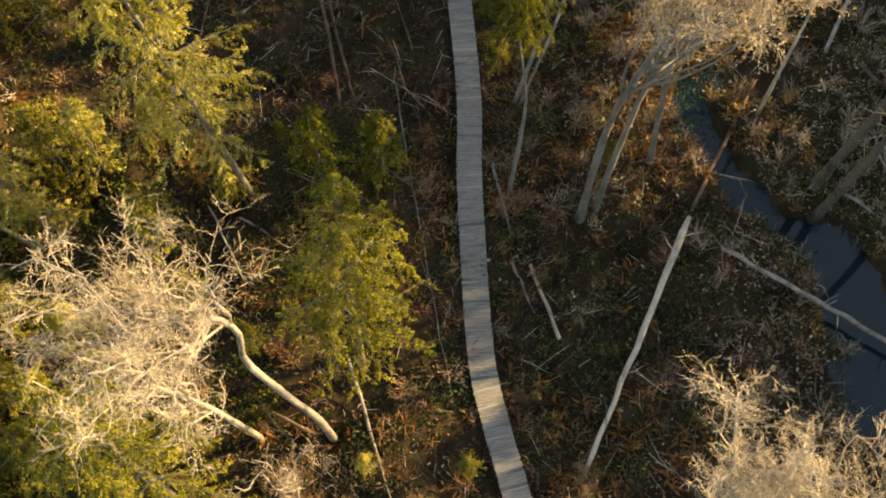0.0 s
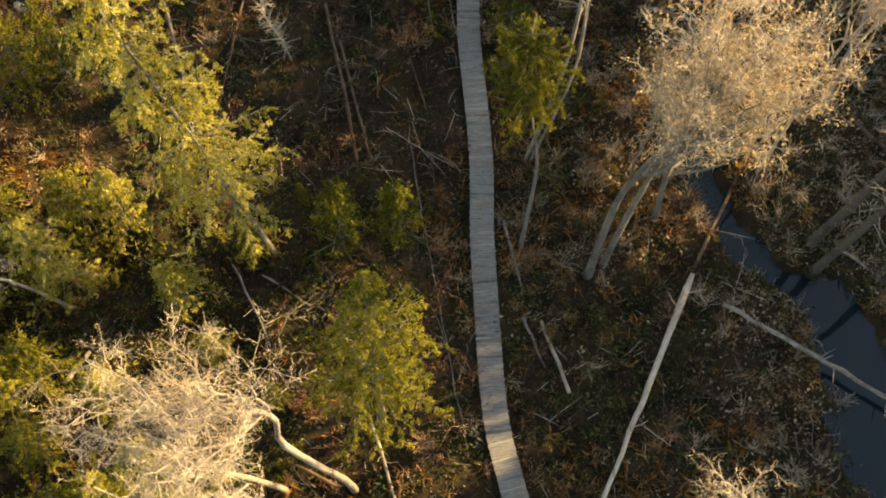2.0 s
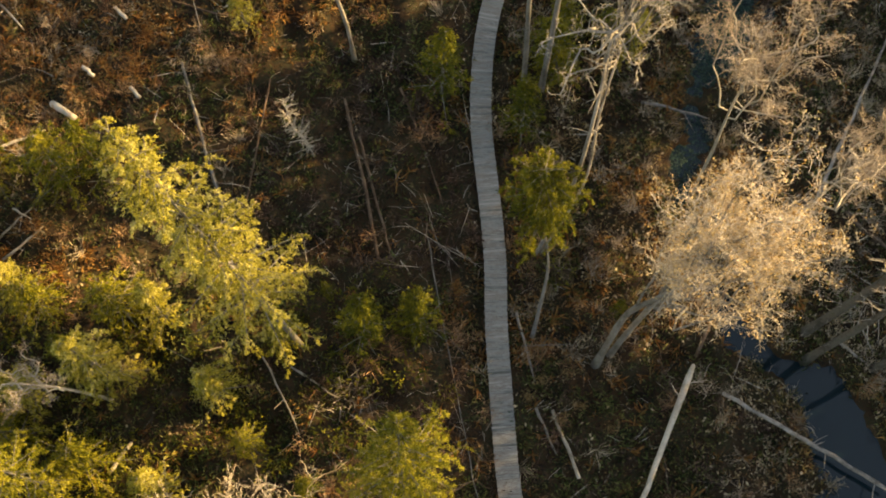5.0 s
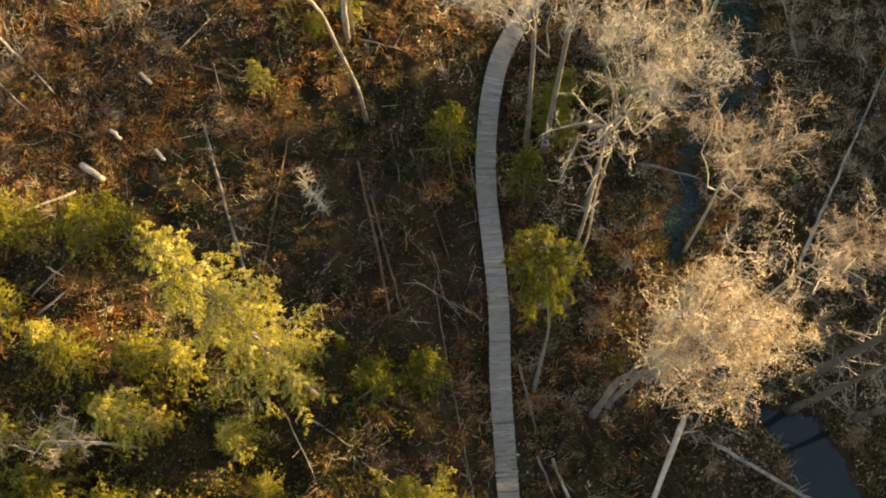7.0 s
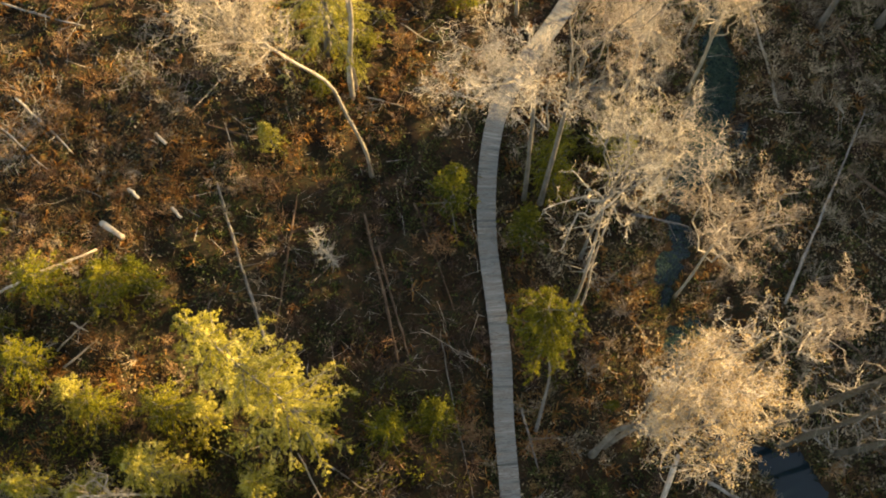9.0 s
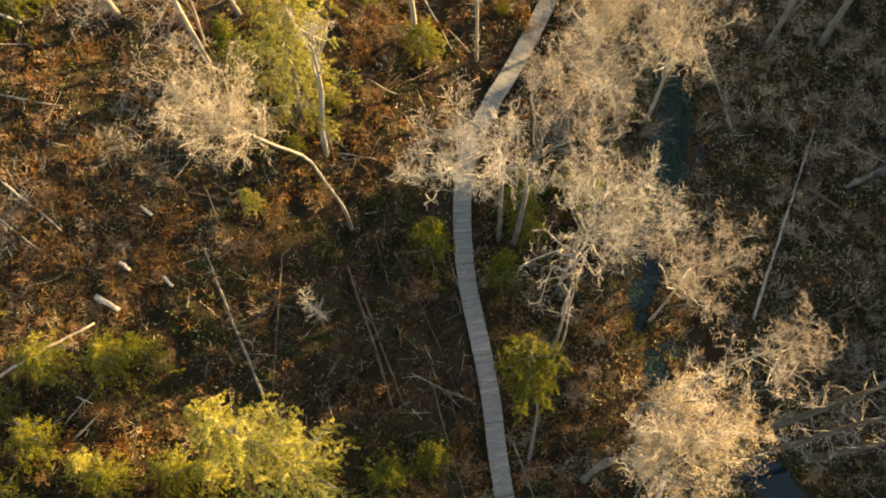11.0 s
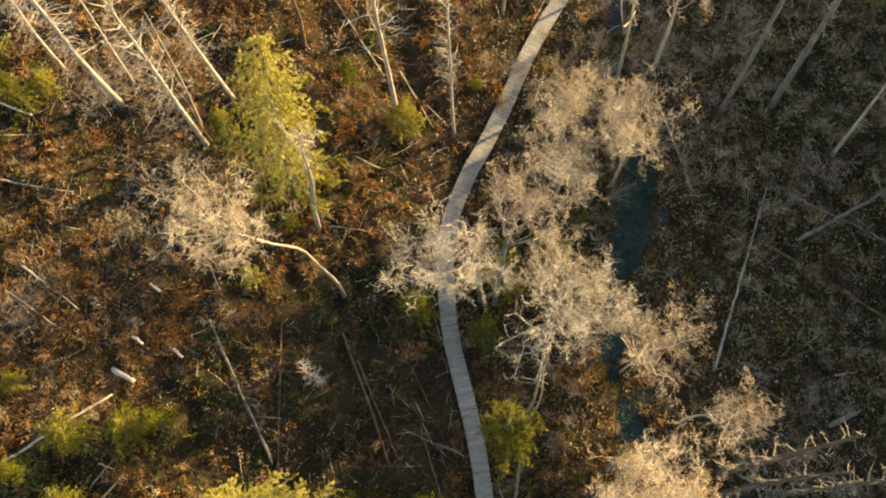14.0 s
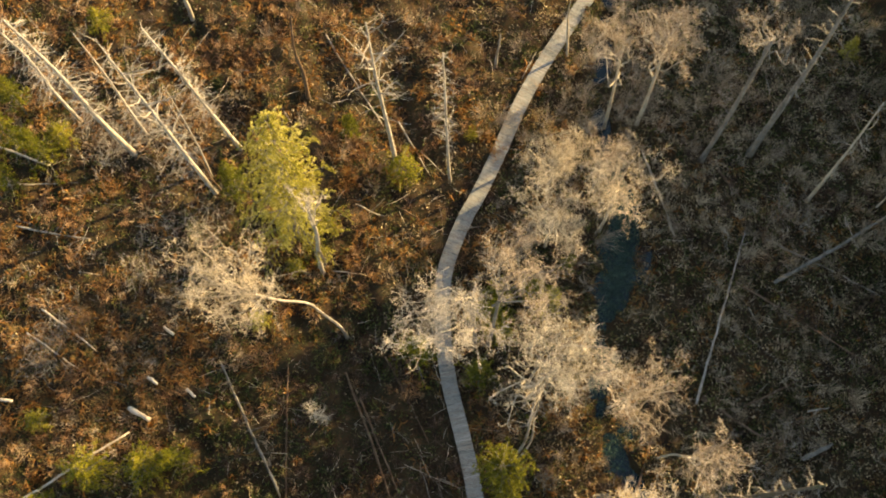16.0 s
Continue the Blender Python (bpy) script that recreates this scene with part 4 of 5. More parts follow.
log((-33.2, 49.6), (-28.7, 45.1), 0.17, 81, "bright debarked fallen pole", M_BRIGHT, stubs=1)
log((-34.5, 47.6), (-30.35, 43.75), 0.13, 82, "bright debarked fallen pole", M_BRIGHT, stubs=1)
log((-26.4, 39.75), (-24.6, 38.4), 0.36, 83, "short bright sawn log", M_BRIGHT, stubs=0, taper=0.8)
log((-24.5, 42.05), (-23.7, 41.3), 0.22, 84, "short bright sawn log", M_BRIGHT, stubs=0, taper=0.9)
log((-21.3, 40.5), (-20.6, 39.7), 0.2, 85, "short pale sawn log", M_BRIGHT, stubs=0, taper=0.9)
log((-22.7, 46.1), (-21.9, 45.3), 0.2, 86, "short pale sawn log", M_BRIGHT, stubs=0, taper=0.9)
log((-35.0, 57.45), (-28.4, 55.1), 0.15, 87, SILVER, M_DEAD, stubs=4)
log((-2.65, 30.5), (0.5, 12.4), 0.07, 88, "long thin fallen pole beside the boardwalk", M_BARK, stubs=2)
log((-4.7, 14.9), (-2.4, 7.6), 0.16, 89, "pale fallen trunk under a spruce", M_PALE, stubs=3)
log((-5.4, 71.6), (-1.35, 61.8), 0.14, 90, SILVER, M_PALE, stubs=3)
log((0.05, 62.05), (2.17, 56.5), 0.12, 91, SILVER, M_PALE, stubs=2)
log((-31.4, 62.4), (-36.0, 64.6), 0.2, 112, "pale leaning fallen pole among young conifers", M_BRIGHT, (0.1, 2.6), 1)
log((25.5, 31.7), (30.7, 33.1), 0.2, 114, "rust-brown fallen trunk on the swamp floor", M_BROWN, stubs=2)
log((22.2, 33.2), (23.8, 31.6), 0.2, 116, "mossy brown fallen trunk", M_BROWN, stubs=1)
log((27.9, 53.0), (29.5, 49.8), 0.2, 117, "brown fallen branch in the shade", M_BROWN, stubs=1)
log((27.1, 47.5), (27.6, 46.4), 0.16, 118, "short pale bent branch", M_PALE, stubs=1)
bare_tree("bare_tree", [(41.2, 47.2, 0), (41.0, 47.3, 4), (40.8, 47.5, 8)], 0.14, (40.6, 47.8, 10.5), 2.8, 33, "tan leafless tree among fallen trunks", limbs=9, limb_from=0.4, twig=M_GREYTWIG)
log((-36.2, 61.5), (-29.2, 60.7), 0.14, 92, SILVER, M_PALE, stubs=2)
log((-4.26, 40.8), (-1.68, 32.7), 0.13, 93, DARK, M_BROWN, stubs=5)
log((-10.8, 22.6), (-7.8, 20.6), 0.11, 94, SILVER, M_PALE, stubs=3)
log((-12.4, 23.3), (-10.0, 18.3), 0.1, 95, SILVER, M_PALE, stubs=4)
log((4.5, 19.8), (5.95, 15.9), 0.14, 96, SILVER, M_PALE, stubs=0, taper=1.2)
log((3.55, 19.95), (4.7, 17.3), 0.13, 97, DARK, M_BARK, stubs=0)
log((2.63, 25.8), (3.6, 21.5), 0.16, 98, DARK, M_BARK, stubs=1)
log((2.9, 23.7), (5.65, 23.75), 0.1, 99, DARK, M_BARK, stubs=1)
log((-4.9, 54.7), (-2.5, 53.2), 0.1, 100, SILVER, M_PALE, stubs=1)
log((-1.4, 54.1), (2.5, 51.0), 0.13, 101, DARK, M_BROWN, stubs=2)
log((-28.5, 29.5), (-26.0, 31.4), 0.16, 102, SILVER, M_PALE, stubs=4)
log((-7.7, 49.0), (-4.8, 48.1), 0.1, 103, "pale fallen forked branch", M_PALE, stubs=3)
log((-21.0, 16.5), (-19.85, 18.3), 0.2, 104, "short weathered log among conifers", M_PALE, stubs=0, taper=0.9)
log((-15.5, 46.0), (-22.5, 48.2), 0.14, 105, DARK, M_BROWN, stubs=4)
log((-6.2, 10.9), (-9.0, 12.4), 0.2, 107, "brown mossy fallen trunk below a bare tree", M_BROWN, stubs=1)
log((-1.8, 15.1), (0.1, 15.95), 0.12, 108, "mossy fallen branch beside the boardwalk", M_BROWN, stubs=1)
log((-37.5, 42.3), (-36.2, 41.9), 0.22, 109, "short bright sawn log", M_BRIGHT, stubs=0, taper=0.9)
log((-29.0, 30.7), (-26.6, 32.6), 0.12, 110, SILVER, M_PALE, stubs=3)
log((-27.9, 32.4), (-26.7, 31.8), 0.12, 111, SILVER, M_PALE, stubs=1)
log((11.95, 64.4), (13.75, 66.75), 0.09, 106, "pale loose pole lying beside the boardwalk", M_PALE, stubs=0, taper=0.9)

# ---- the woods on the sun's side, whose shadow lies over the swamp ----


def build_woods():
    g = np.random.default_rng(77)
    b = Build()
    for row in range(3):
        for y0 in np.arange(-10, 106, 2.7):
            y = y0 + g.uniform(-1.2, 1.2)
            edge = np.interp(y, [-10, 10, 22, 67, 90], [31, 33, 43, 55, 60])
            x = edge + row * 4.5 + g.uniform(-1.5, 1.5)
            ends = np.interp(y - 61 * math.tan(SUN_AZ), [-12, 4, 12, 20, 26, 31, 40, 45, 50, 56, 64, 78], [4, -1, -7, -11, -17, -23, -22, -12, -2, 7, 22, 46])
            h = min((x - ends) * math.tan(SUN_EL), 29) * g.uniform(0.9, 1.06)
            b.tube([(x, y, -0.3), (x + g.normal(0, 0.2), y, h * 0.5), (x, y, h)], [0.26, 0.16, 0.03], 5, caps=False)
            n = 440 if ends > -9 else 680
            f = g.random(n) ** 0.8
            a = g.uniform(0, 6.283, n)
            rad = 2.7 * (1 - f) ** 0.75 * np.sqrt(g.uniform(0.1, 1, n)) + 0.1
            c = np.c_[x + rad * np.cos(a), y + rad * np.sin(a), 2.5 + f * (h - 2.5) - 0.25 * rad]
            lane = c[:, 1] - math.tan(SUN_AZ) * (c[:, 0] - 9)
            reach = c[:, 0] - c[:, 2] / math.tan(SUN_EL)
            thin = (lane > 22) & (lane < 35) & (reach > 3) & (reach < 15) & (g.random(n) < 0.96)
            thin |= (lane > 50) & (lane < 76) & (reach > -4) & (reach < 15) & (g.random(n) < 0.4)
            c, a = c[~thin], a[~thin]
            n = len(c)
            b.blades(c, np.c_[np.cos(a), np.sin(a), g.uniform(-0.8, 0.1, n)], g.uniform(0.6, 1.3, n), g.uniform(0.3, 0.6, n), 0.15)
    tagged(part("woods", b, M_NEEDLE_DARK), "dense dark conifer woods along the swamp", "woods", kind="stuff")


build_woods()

# small conifers
YOUNG = "young bushy conifer with yellow-green needles"
kinds = []
for k in range(4):
    kinds.append(conifer("young_conifer", (0, 0), ((0.1, 0.35, -0.2, 0.15)[k], 0.05, (4.5, 5.4, 3.9, 5.8)[k]), (2.0, 1.8, 2.3, 1.6)[k], 0.04, 120 + k, YOUNG, (M_NEEDLE, M_NEEDLE_SUNLIT, M_NEEDLE, M_NEEDLE_DARK)[k], branches=(58, 50, 52, 46)[k], tufts=25, shape=(0.55, 0.8, 0.6, 0.95)[k], droop=0.25, thick=0.07))
# kind 3 has the dark needles, which give some of these their shade by colour
spots = [(-20.8, 26.1, 1.25), (-14.7, 21.3, 1.25), (-11.2, 24.0, 0.85), (-6.4, 24.2, 1.6), (-3.1, 25.0, 1.35, 3), (-18.3, 25.4, 1.15), (-25.6, 26.3, 1.2), (-22.9, 22.9, 1.25), (-24.9, 34.5, 1.35, 0), (-1.7, 40.3, 1.7, 3),
         (-26.3, 18.4, 1.25), (-29.4, 34.8, 1.4, 0), (-30.3, 29.5, 1.25), (-27.0, 27.0, 1.1), (-14.3, 45.4, 0.9, 1), (5.4, 42.6, 1.2, 0), (3.4, 37.6, 1.3, 3)]
spots += [(-22.4, 34.4, 1.3, 3), (-4.4, 61.5, 1.0, 3), (-0.2, 57.0, 1.15, 2), (6.4, 59.5, 0.4), (5.6, 41.2, 0.9, 0),  (-34.2, 39.8, 0.65), (-33.9, 68.9, 1.3, 3), (-31.5, 62.8, 1.4, 3), (-33.8, 64.6, 1.5, 3), (-35.0, 61.2, 1.3, 3), (-30.0, 64.6, 1.0, 0),
          (-25.7, 75.3, 0.9), (42.3, 62, 0.7), (-15.0, 57.6, 1.4, 3), (8.5, 25.6, 0.5), (1.24, 9.4, 0.45), (-3.6, 9.4, 0.5), (-7.4, 53.0, 0.55), (-27.0, 15.5, 1.3), (-21.5, 13.0, 1.2), (-17.5, 15.2, 1.15), (-19, 9.6, 1.3)]
spots += [(-33.0, 26.5, 1.2), (-33.0, 32.5, 1.4, 3), (-29.0, 21.5, 1.2), (-15.6, 27.6, 0.8), (-8.6, 27.0, 0.5), (-10.8, 49.6, 0.6), (-25.5, 21.0, 1.2), (-22.0, 17.0, 1.2), (-26.5, 11.0, 1.3), (-23.0, 8.5, 1.2), (-16.0, 11.8, 1.0), (-29.5, 17.5, 1.3), (-9.5, 15.5, 0.7), (-13.0, 18.0, 0.8), (10.3, 42.9, 1.0), (9.3, 44.6, 0.8), (12.6, 46.0, 0.8), (6.2, 44.4, 0.9)]
r = random.Random(5)
for k, (x, y, s, *kind) in enumerate(spots):
    src = kinds[kind[0] if kind else k % 4]
    if k < 4:
        ob = src
        ob.location = (x, y, 0)
        ob.rotation_euler = (0, 0, r.uniform(0, 6.28))
        ob.scale = (s, s, s)
    else:
        keep = tuple(src.scale)
        src.scale = (s * r.uniform(0.9, 1.1), s * r.uniform(0.9, 1.1), s * r.uniform(0.85, 1.2))
        ob = copy_thing(src, pose(x, y, 0, 0, 0, math.degrees(r.uniform(0, 6.28))))
        src.scale = keep
    tagged(ob, group="young conifers")

# ---- ground cover ----


def scatter(n, keep, box=(-40, 46, 2, 82), seed=1):
    g = np.random.default_rng(seed)
    x, y = g.uniform(box[0], box[1], n), g.uniform(box[2], box[3], n)
    k = (g.random(n) < keep(x, y)) & (creek_edge(x, y) > 0.15) & (np.hypot(x - HOLLOW[0], y - HOLLOW[1]) > 1.7)
    wx = np.interp(y, WALK[:, 1], WALK[:, 0])
    slope = np.abs(np.gradient(WALK[:, 0], WALK[:, 1]))
    k &= np.abs(x - wx) / np.sqrt(1 + np.interp(y, WALK[:, 1], slope) ** 2) > 0.8
    x, y = x[k], y[k]
    return np.c_[x, y, ground_height(x, y)], g


def stuff(name, build, mat, label):
    return tagged(part(name, build, mat), label, "ground cover", kind="stuff")


def clumps(p, g, blades, spread, height, width, lean):
    q = np.repeat(p, blades, 0) + np.c_[g.normal(0, spread, (len(p) * blades, 2)), np.zeros(len(p) * blades)]
    d = np.c_[g.normal(0, lean, (len(q), 2)), np.ones(len(q))]
    s = np.repeat(g.uniform(0.5, 1.3, len(p)), blades)
    return q, d, s * g.uniform(height * 0.5, height, len(q)), s * g.uniform(width * 0.6, width, len(q))


def soft(x, y, x0, x1, y0, y1, w=2.5):
    """1 inside the stretch of plan, fading over w metres with a ragged edge."""
    j = 2.5 * value_noise(x, y, 4.0, 95) + 1.2 * value_noise(x, y, 1.5, 96)
    f = np.minimum(np.minimum(x - x0, x1 - x), np.minimum(y - y0, y1 - y)) + j
    return np.clip(0.5 + f / w, 0, 1)


def mottle(x, y, seed, size=2.6):
    """Patchy noise, about -0.7 to 0.7, with ragged edges."""
    return value_noise(x, y, size, seed) + 0.7 * value_noise(x, y, size * 0.38, seed + 1) + 0.35 * value_noise(x, y, size * 0.15, seed + 2)


def under(x, y):
    """Less litter under the conifers."""
    return 1 - 0.75 * soft(x, y, -60, -8, -20, 27)


def rusty(x, y):
    """Bracken and oak litter: the open west and north, and round the birches."""
    # some leans paint light: extra rust for sunny stretches, less for a shaded hollow
    lean = 0.08 * soft(x, y, -60, -13, 34, 90) + 0.4 * soft(x, y, -60, -21, 36, 48) + 0.14 * soft(x, y, -60, 8, 46, 90) + 0.24 * soft(x, y, 2, 16, 22, 36) - 0.28 * soft(x, y, -22, -9, 27, 41) - 0.1 * soft(x, y, -9, 0, 27, 45) - 0.4 * soft(x, y, -28, -14, 52, 60) - 0.16 * soft(x, y, 17, 80, -10, 90) - 0.3 * soft(x, y, 3, 13, 13, 21) + 0.35 * soft(x, y, 4, 10, 6, 13)
    return np.clip(0.5 + (mottle(x, y, 101) + lean - 0.13) * 6, 0.1, 1) * under(x, y)


def greeny(x, y):
    """Herbs and moss."""
    lean = 0.28 * soft(x, y, -20, -9, 33, 44) + 0.32 * soft(x, y, 3, 14, 11, 22) - 0.12 * soft(x, y, -60, 8, 47, 90) + 0.14 * soft(x, y, 17, 46, 36, 80) + 0.22 * soft(x, y, 29, 80, 34, 90) + 0.2 * soft(x, y, -28, -14, 52, 60) + 0.3 * soft(x, y, -60, -8, -20, 27) - 0.2 * soft(x, y, -10, 0, 18, 36)
    return np.clip(0.5 + (mottle(x, y, 111, 2.2) + lean - 0.02) * 5, 0.1, 1)


def greyish(x, y):
    """Grey withered litter, mostly beyond the creek."""
    # the eastern leans add pale cover in place of haze and skylight
    lean = 0.33 * soft(x, y, 15, 80, -10, 90) + 0.2 * soft(x, y, 29, 80, 34, 90) - 0.12 * soft(x, y, -60, 2, -10, 90)
    return np.clip(0.4 + (mottle(x, y, 121, 2.0) + lean) * 5, 0.02, 1) * under(x, y) * (1 - 0.8 * soft(x, y, -13, 0.5, 16, 42)) * (1 - 0.7 * soft(x, y, 2, 15, 4, 23))


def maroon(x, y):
    """Red-brown thickets in the shade; their dark twigs carry part of that shade."""
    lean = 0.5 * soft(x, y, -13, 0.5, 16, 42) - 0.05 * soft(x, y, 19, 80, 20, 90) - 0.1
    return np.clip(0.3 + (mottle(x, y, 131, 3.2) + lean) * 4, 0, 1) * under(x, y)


def strewn(name, n, keep, seed, mat, size, label):
    """Single leaves lying at all angles."""
    p, g = scatter(n, keep, seed=seed)
    b = Build()
    m = len(p)
    b.blades(p + np.c_[np.zeros((m, 2)), g.uniform(0.02, 0.12, m)], np.c_[g.normal(size=(m, 2)), g.uniform(-0.1, 0.7, m)], g.uniform(size * 0.4, size, m), g.uniform(size * 0.25, size * 0.55, m))
    stuff(name, b, mat, label)


def tufts(name, n, keep, seed, mat, blades, spread, height, width, lean, label, bend=0.2):
    """Clumps of upright blades."""
    p, g = scatter(n, keep, seed=seed)
    b = Build()
    b.blades(*clumps(p, g, blades, spread, height, width, lean), bend)
    stuff(name, b, mat, label)


def fronds(name, n, keep, seed, mat, count, length, width, label):
    """Plants of arching fronds that spread from one foot."""
    p, g = scatter(n, keep, seed=seed)
    m = len(p) * count
    s = np.repeat(g.uniform(0.5, 1.25, len(p)), count)
    a = g.uniform(0, 6.283, m)
    b = Build()
    b.strands(np.repeat(p, count, 0) + np.c_[g.normal(0, 0.05, (m, 2)), np.full(m, 0.05)], np.c_[np.cos(a), np.sin(a), g.uniform(0.25, 1.1, m)], s * g.uniform(0.5, 1.0, m) * length, s * g.uniform(0.5, 1.0, m) * width, 0.12, 0.35)
    stuff(name, b, mat, label)


def fans(name, n, keep, seed, mat, height, stems, label, lean=0.55, width=0.03):
    """Leafless shrubs: thin bowed stems that spread from one foot and fork."""
    p, g = scatter(n, keep, seed=seed)
    b = Build()
    m = len(p) * stems
    hgt = np.repeat(g.uniform(0.45, 1.0, len(p)) * height, stems) * g.uniform(0.6, 1.0, m)
    tilt = np.repeat(g.normal(0, 0.25, (len(p), 2)), stems, 0)
    q = np.repeat(p, stems, 0) + np.c_[g.normal(0, 0.12, (m, 2)), np.zeros(m)]
    d = np.c_[tilt + g.normal(0, lean, (m, 2)), np.ones(m)]
    d /= np.linalg.norm(d, axis=1, keepdims=True)
    b.strands(q, d, hgt, width, 0.12)
    for k in range(2):
        f = g.uniform(0.4, 0.9, m)
        b.blades(q + d * (hgt * f)[:, None], d + g.normal(0, 0.5, (m, 3)), hgt * g.uniform(0.25, 0.5, m), width * 0.7)
    stuff(name, b, mat, label)


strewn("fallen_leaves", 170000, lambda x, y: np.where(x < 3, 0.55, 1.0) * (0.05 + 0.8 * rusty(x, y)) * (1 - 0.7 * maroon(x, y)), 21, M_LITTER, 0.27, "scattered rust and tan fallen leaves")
# thinned eastward, so the shade there comes out lighter
strewn("dark_litter", 130000, lambda x, y: 0.55 * (1 - 0.6 * rusty(x, y)) * np.where(x > 29, 0.15, np.where(x > 16, 0.35, 1.0)), 20, M_DARKLITTER, 0.32, "dark leaf litter and bark scraps")
strewn("grey_leaves", 120000, lambda x, y: 0.75 * greyish(x, y), 31, M_GREYLITTER, 0.34, "scattered grey-brown fallen leaves")
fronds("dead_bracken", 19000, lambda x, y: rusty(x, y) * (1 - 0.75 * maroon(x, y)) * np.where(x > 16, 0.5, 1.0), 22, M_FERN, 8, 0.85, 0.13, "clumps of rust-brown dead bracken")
# the dense western straw also stands in for sunlight on that ground
tufts("dead_grass", 24000, lambda x, y: 0.25 * greyish(x, y) + 0.9 * soft(x, y, -60, -24, 34, 56) * np.maximum(rusty(x, y), 0.35) + 0.8 * soft(x, y, 4, 13, 27, 43), 23, M_GRASS, 9, 0.12, 0.85, 0.04, 0.55, "tufts of dry straw-coloured grass", 0.3)
tufts("green_groundcover", 30000, greeny, 24, M_IVY, 8, 0.2, 0.42, 0.12, 1.1, "low dark green leafy ground cover and moss", 0.1)
tufts("olive_herbs", 17000, lambda x, y: 0.7 * greeny(x, y), 34, M_MOSS, 8, 0.16, 0.6, 0.09, 0.8, "tufts of olive herbs and sedge")
tufts("creek_sedge", 60000, lambda x, y: np.clip(1.2 - creek_edge(x, y) / 1.1, 0, 1) * 0.8, 36, M_SEDGE, 8, 0.15, 0.8, 0.07, 0.7, "olive and golden sedge fringing the creek", 0.35)
fans("red_shrubs", 2700, lambda x, y: rusty(x, y) * np.where(x < 8, 1.0, 0.4), 27, M_REDTWIG, 1.7, 26, "leafless reddish-brown shrubs over the swamp floor")
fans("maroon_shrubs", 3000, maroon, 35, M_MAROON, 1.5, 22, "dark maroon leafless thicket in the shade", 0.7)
fans("grey_shrubs", 2600, lambda x, y: greyish(x, y) * np.where(x > 13, 0.9, 0.3), 33, M_GREYSHRUB, 1.4, 22, "low grey-brown leafless shrubs over the swamp floor", 0.7)
fans("tall_shrubs", 1500, lambda x, y: np.maximum(0.9 * soft(x, y, 7.5, 20, 46, 62) * (creek_edge(x, y) > 0.6), 0.7 * soft(x, y, 17, 32, 56, 80)), 37, M_TANTWIG, 3.4, 34, "thicket of tall leafless tan shrubs along the creek", 0.42, 0.026)
fans("grey_thicket", 1500, lambda x, y: 0.75 * soft(x, y, 23, 46, 38, 80) + 0.4 * soft(x, y, 24, 40, 20, 34), 38, M_GREYSHRUB, 2.2, 26, "pale grey leafless thicket beyond the creek", 0.6)
fans("bare_shrubs", 1500, lambda x, y: np.maximum(0.4 * greyish(x, y), np.maximum(0.9 * soft(x, y, 7, 19, 44, 64), 0.8 * soft(x, y, 4, 13.5, 22, 43))), 26, M_TANTWIG, 1.9, 24, "leafless tan shrubs over the swamp floor")


def fallen_wood(name, n, keep, seed, lo, hi, thick, label):
    """Crooked sticks and branches lying about, some with side twigs."""
    p, g = scatter(n, keep, seed=seed)
    b = Build()
    m = len(p)
    a = g.uniform(0, 6.283, m)
    ln = lo + g.gamma(1.6, (hi - lo) / 3.2, m)
    d = np.c_[np.cos(a), np.sin(a), g.normal(0, 0.1, m)]
    q = p + np.c_[np.zeros((m, 2)), g.uniform(0.08, 0.5, m)]
    b.strands(q, d, ln, g.uniform(0.5, 1.0, m) * thick, 0.06)
    for k in range(2):
        f = g.uniform(0.2, 0.9, m)
        b.strands(q + d * (ln * f)[:, None], d + g.normal(0, 0.6, (m, 3)) * [1, 1, 0.4], ln * g.uniform(0.2, 0.5, m), thick * 0.5, 0.1)
    stuff(name, b, M_STICK, label)


fallen_wood("fallen_twigs", 9000, lambda x, y: (0.45 + 0.5 * soft(x, y, -14, 1, 16, 42)) * under(x, y), 28, 0.3, 1.5, 0.036, "thin fallen twigs strewn over the ground")
fallen_wood("fallen_sticks", 1800, lambda x, y: 0.7 * under(x, y), 25, 1.0, 3.6, 0.06, "fallen sticks and branches over the ground")


def domes(name, n, keep, seed, mat, size, leaves, label):
    """Low rounded bushes: small leaves and shoots over a dome."""
    p, g = scatter(n, keep, seed=seed)
    m = len(p) * leaves
    r0 = np.repeat(g.uniform(0.35, 1.0, len(p)) * size, leaves)
    d = g.normal(size=(m, 3))
    d[:, 2] = np.abs(d[:, 2]) * 0.9
    d /= np.linalg.norm(d, axis=1, keepdims=True)
    q = np.repeat(p, leaves, 0) + d * (r0 * g.uniform(0.45, 1.0, m))[:, None] * [1, 1, 0.8]
    b = Build()
    b.blades(q, d + g.normal(0, 0.7, (m, 3)), r0 * g.uniform(0.2, 0.45, m), r0 * g.uniform(0.05, 0.13, m))
    stuff(name, b, mat, label)


domes("green_bushes", 1900, lambda x, y: greeny(x, y) * np.where(x < 14, 1.0, 0.6), 41, M_IVY, 0.9, 50, "low dark green bushes dotting the swamp floor")
domes("rust_bushes", 1900, lambda x, y: rusty(x, y), 42, M_FERN, 0.8, 46, "low rust-brown bushes dotting the swamp floor")
domes("grey_bushes", 1700, lambda x, y: greyish(x, y) * np.where(x > 14, 1.0, 0.25), 43, M_GREYLITTER, 0.8, 46, "low grey-brown withered bushes dotting the swamp floor")
domes("russet_tufts", 3000, lambda x, y: (0.15 + 0.6 * rusty(x, y)) * (1 - 0.7 * maroon(x, y)), 46, M_TUFT, 0.5, 22, "small russet and buff leafy tufts over the swamp floor")
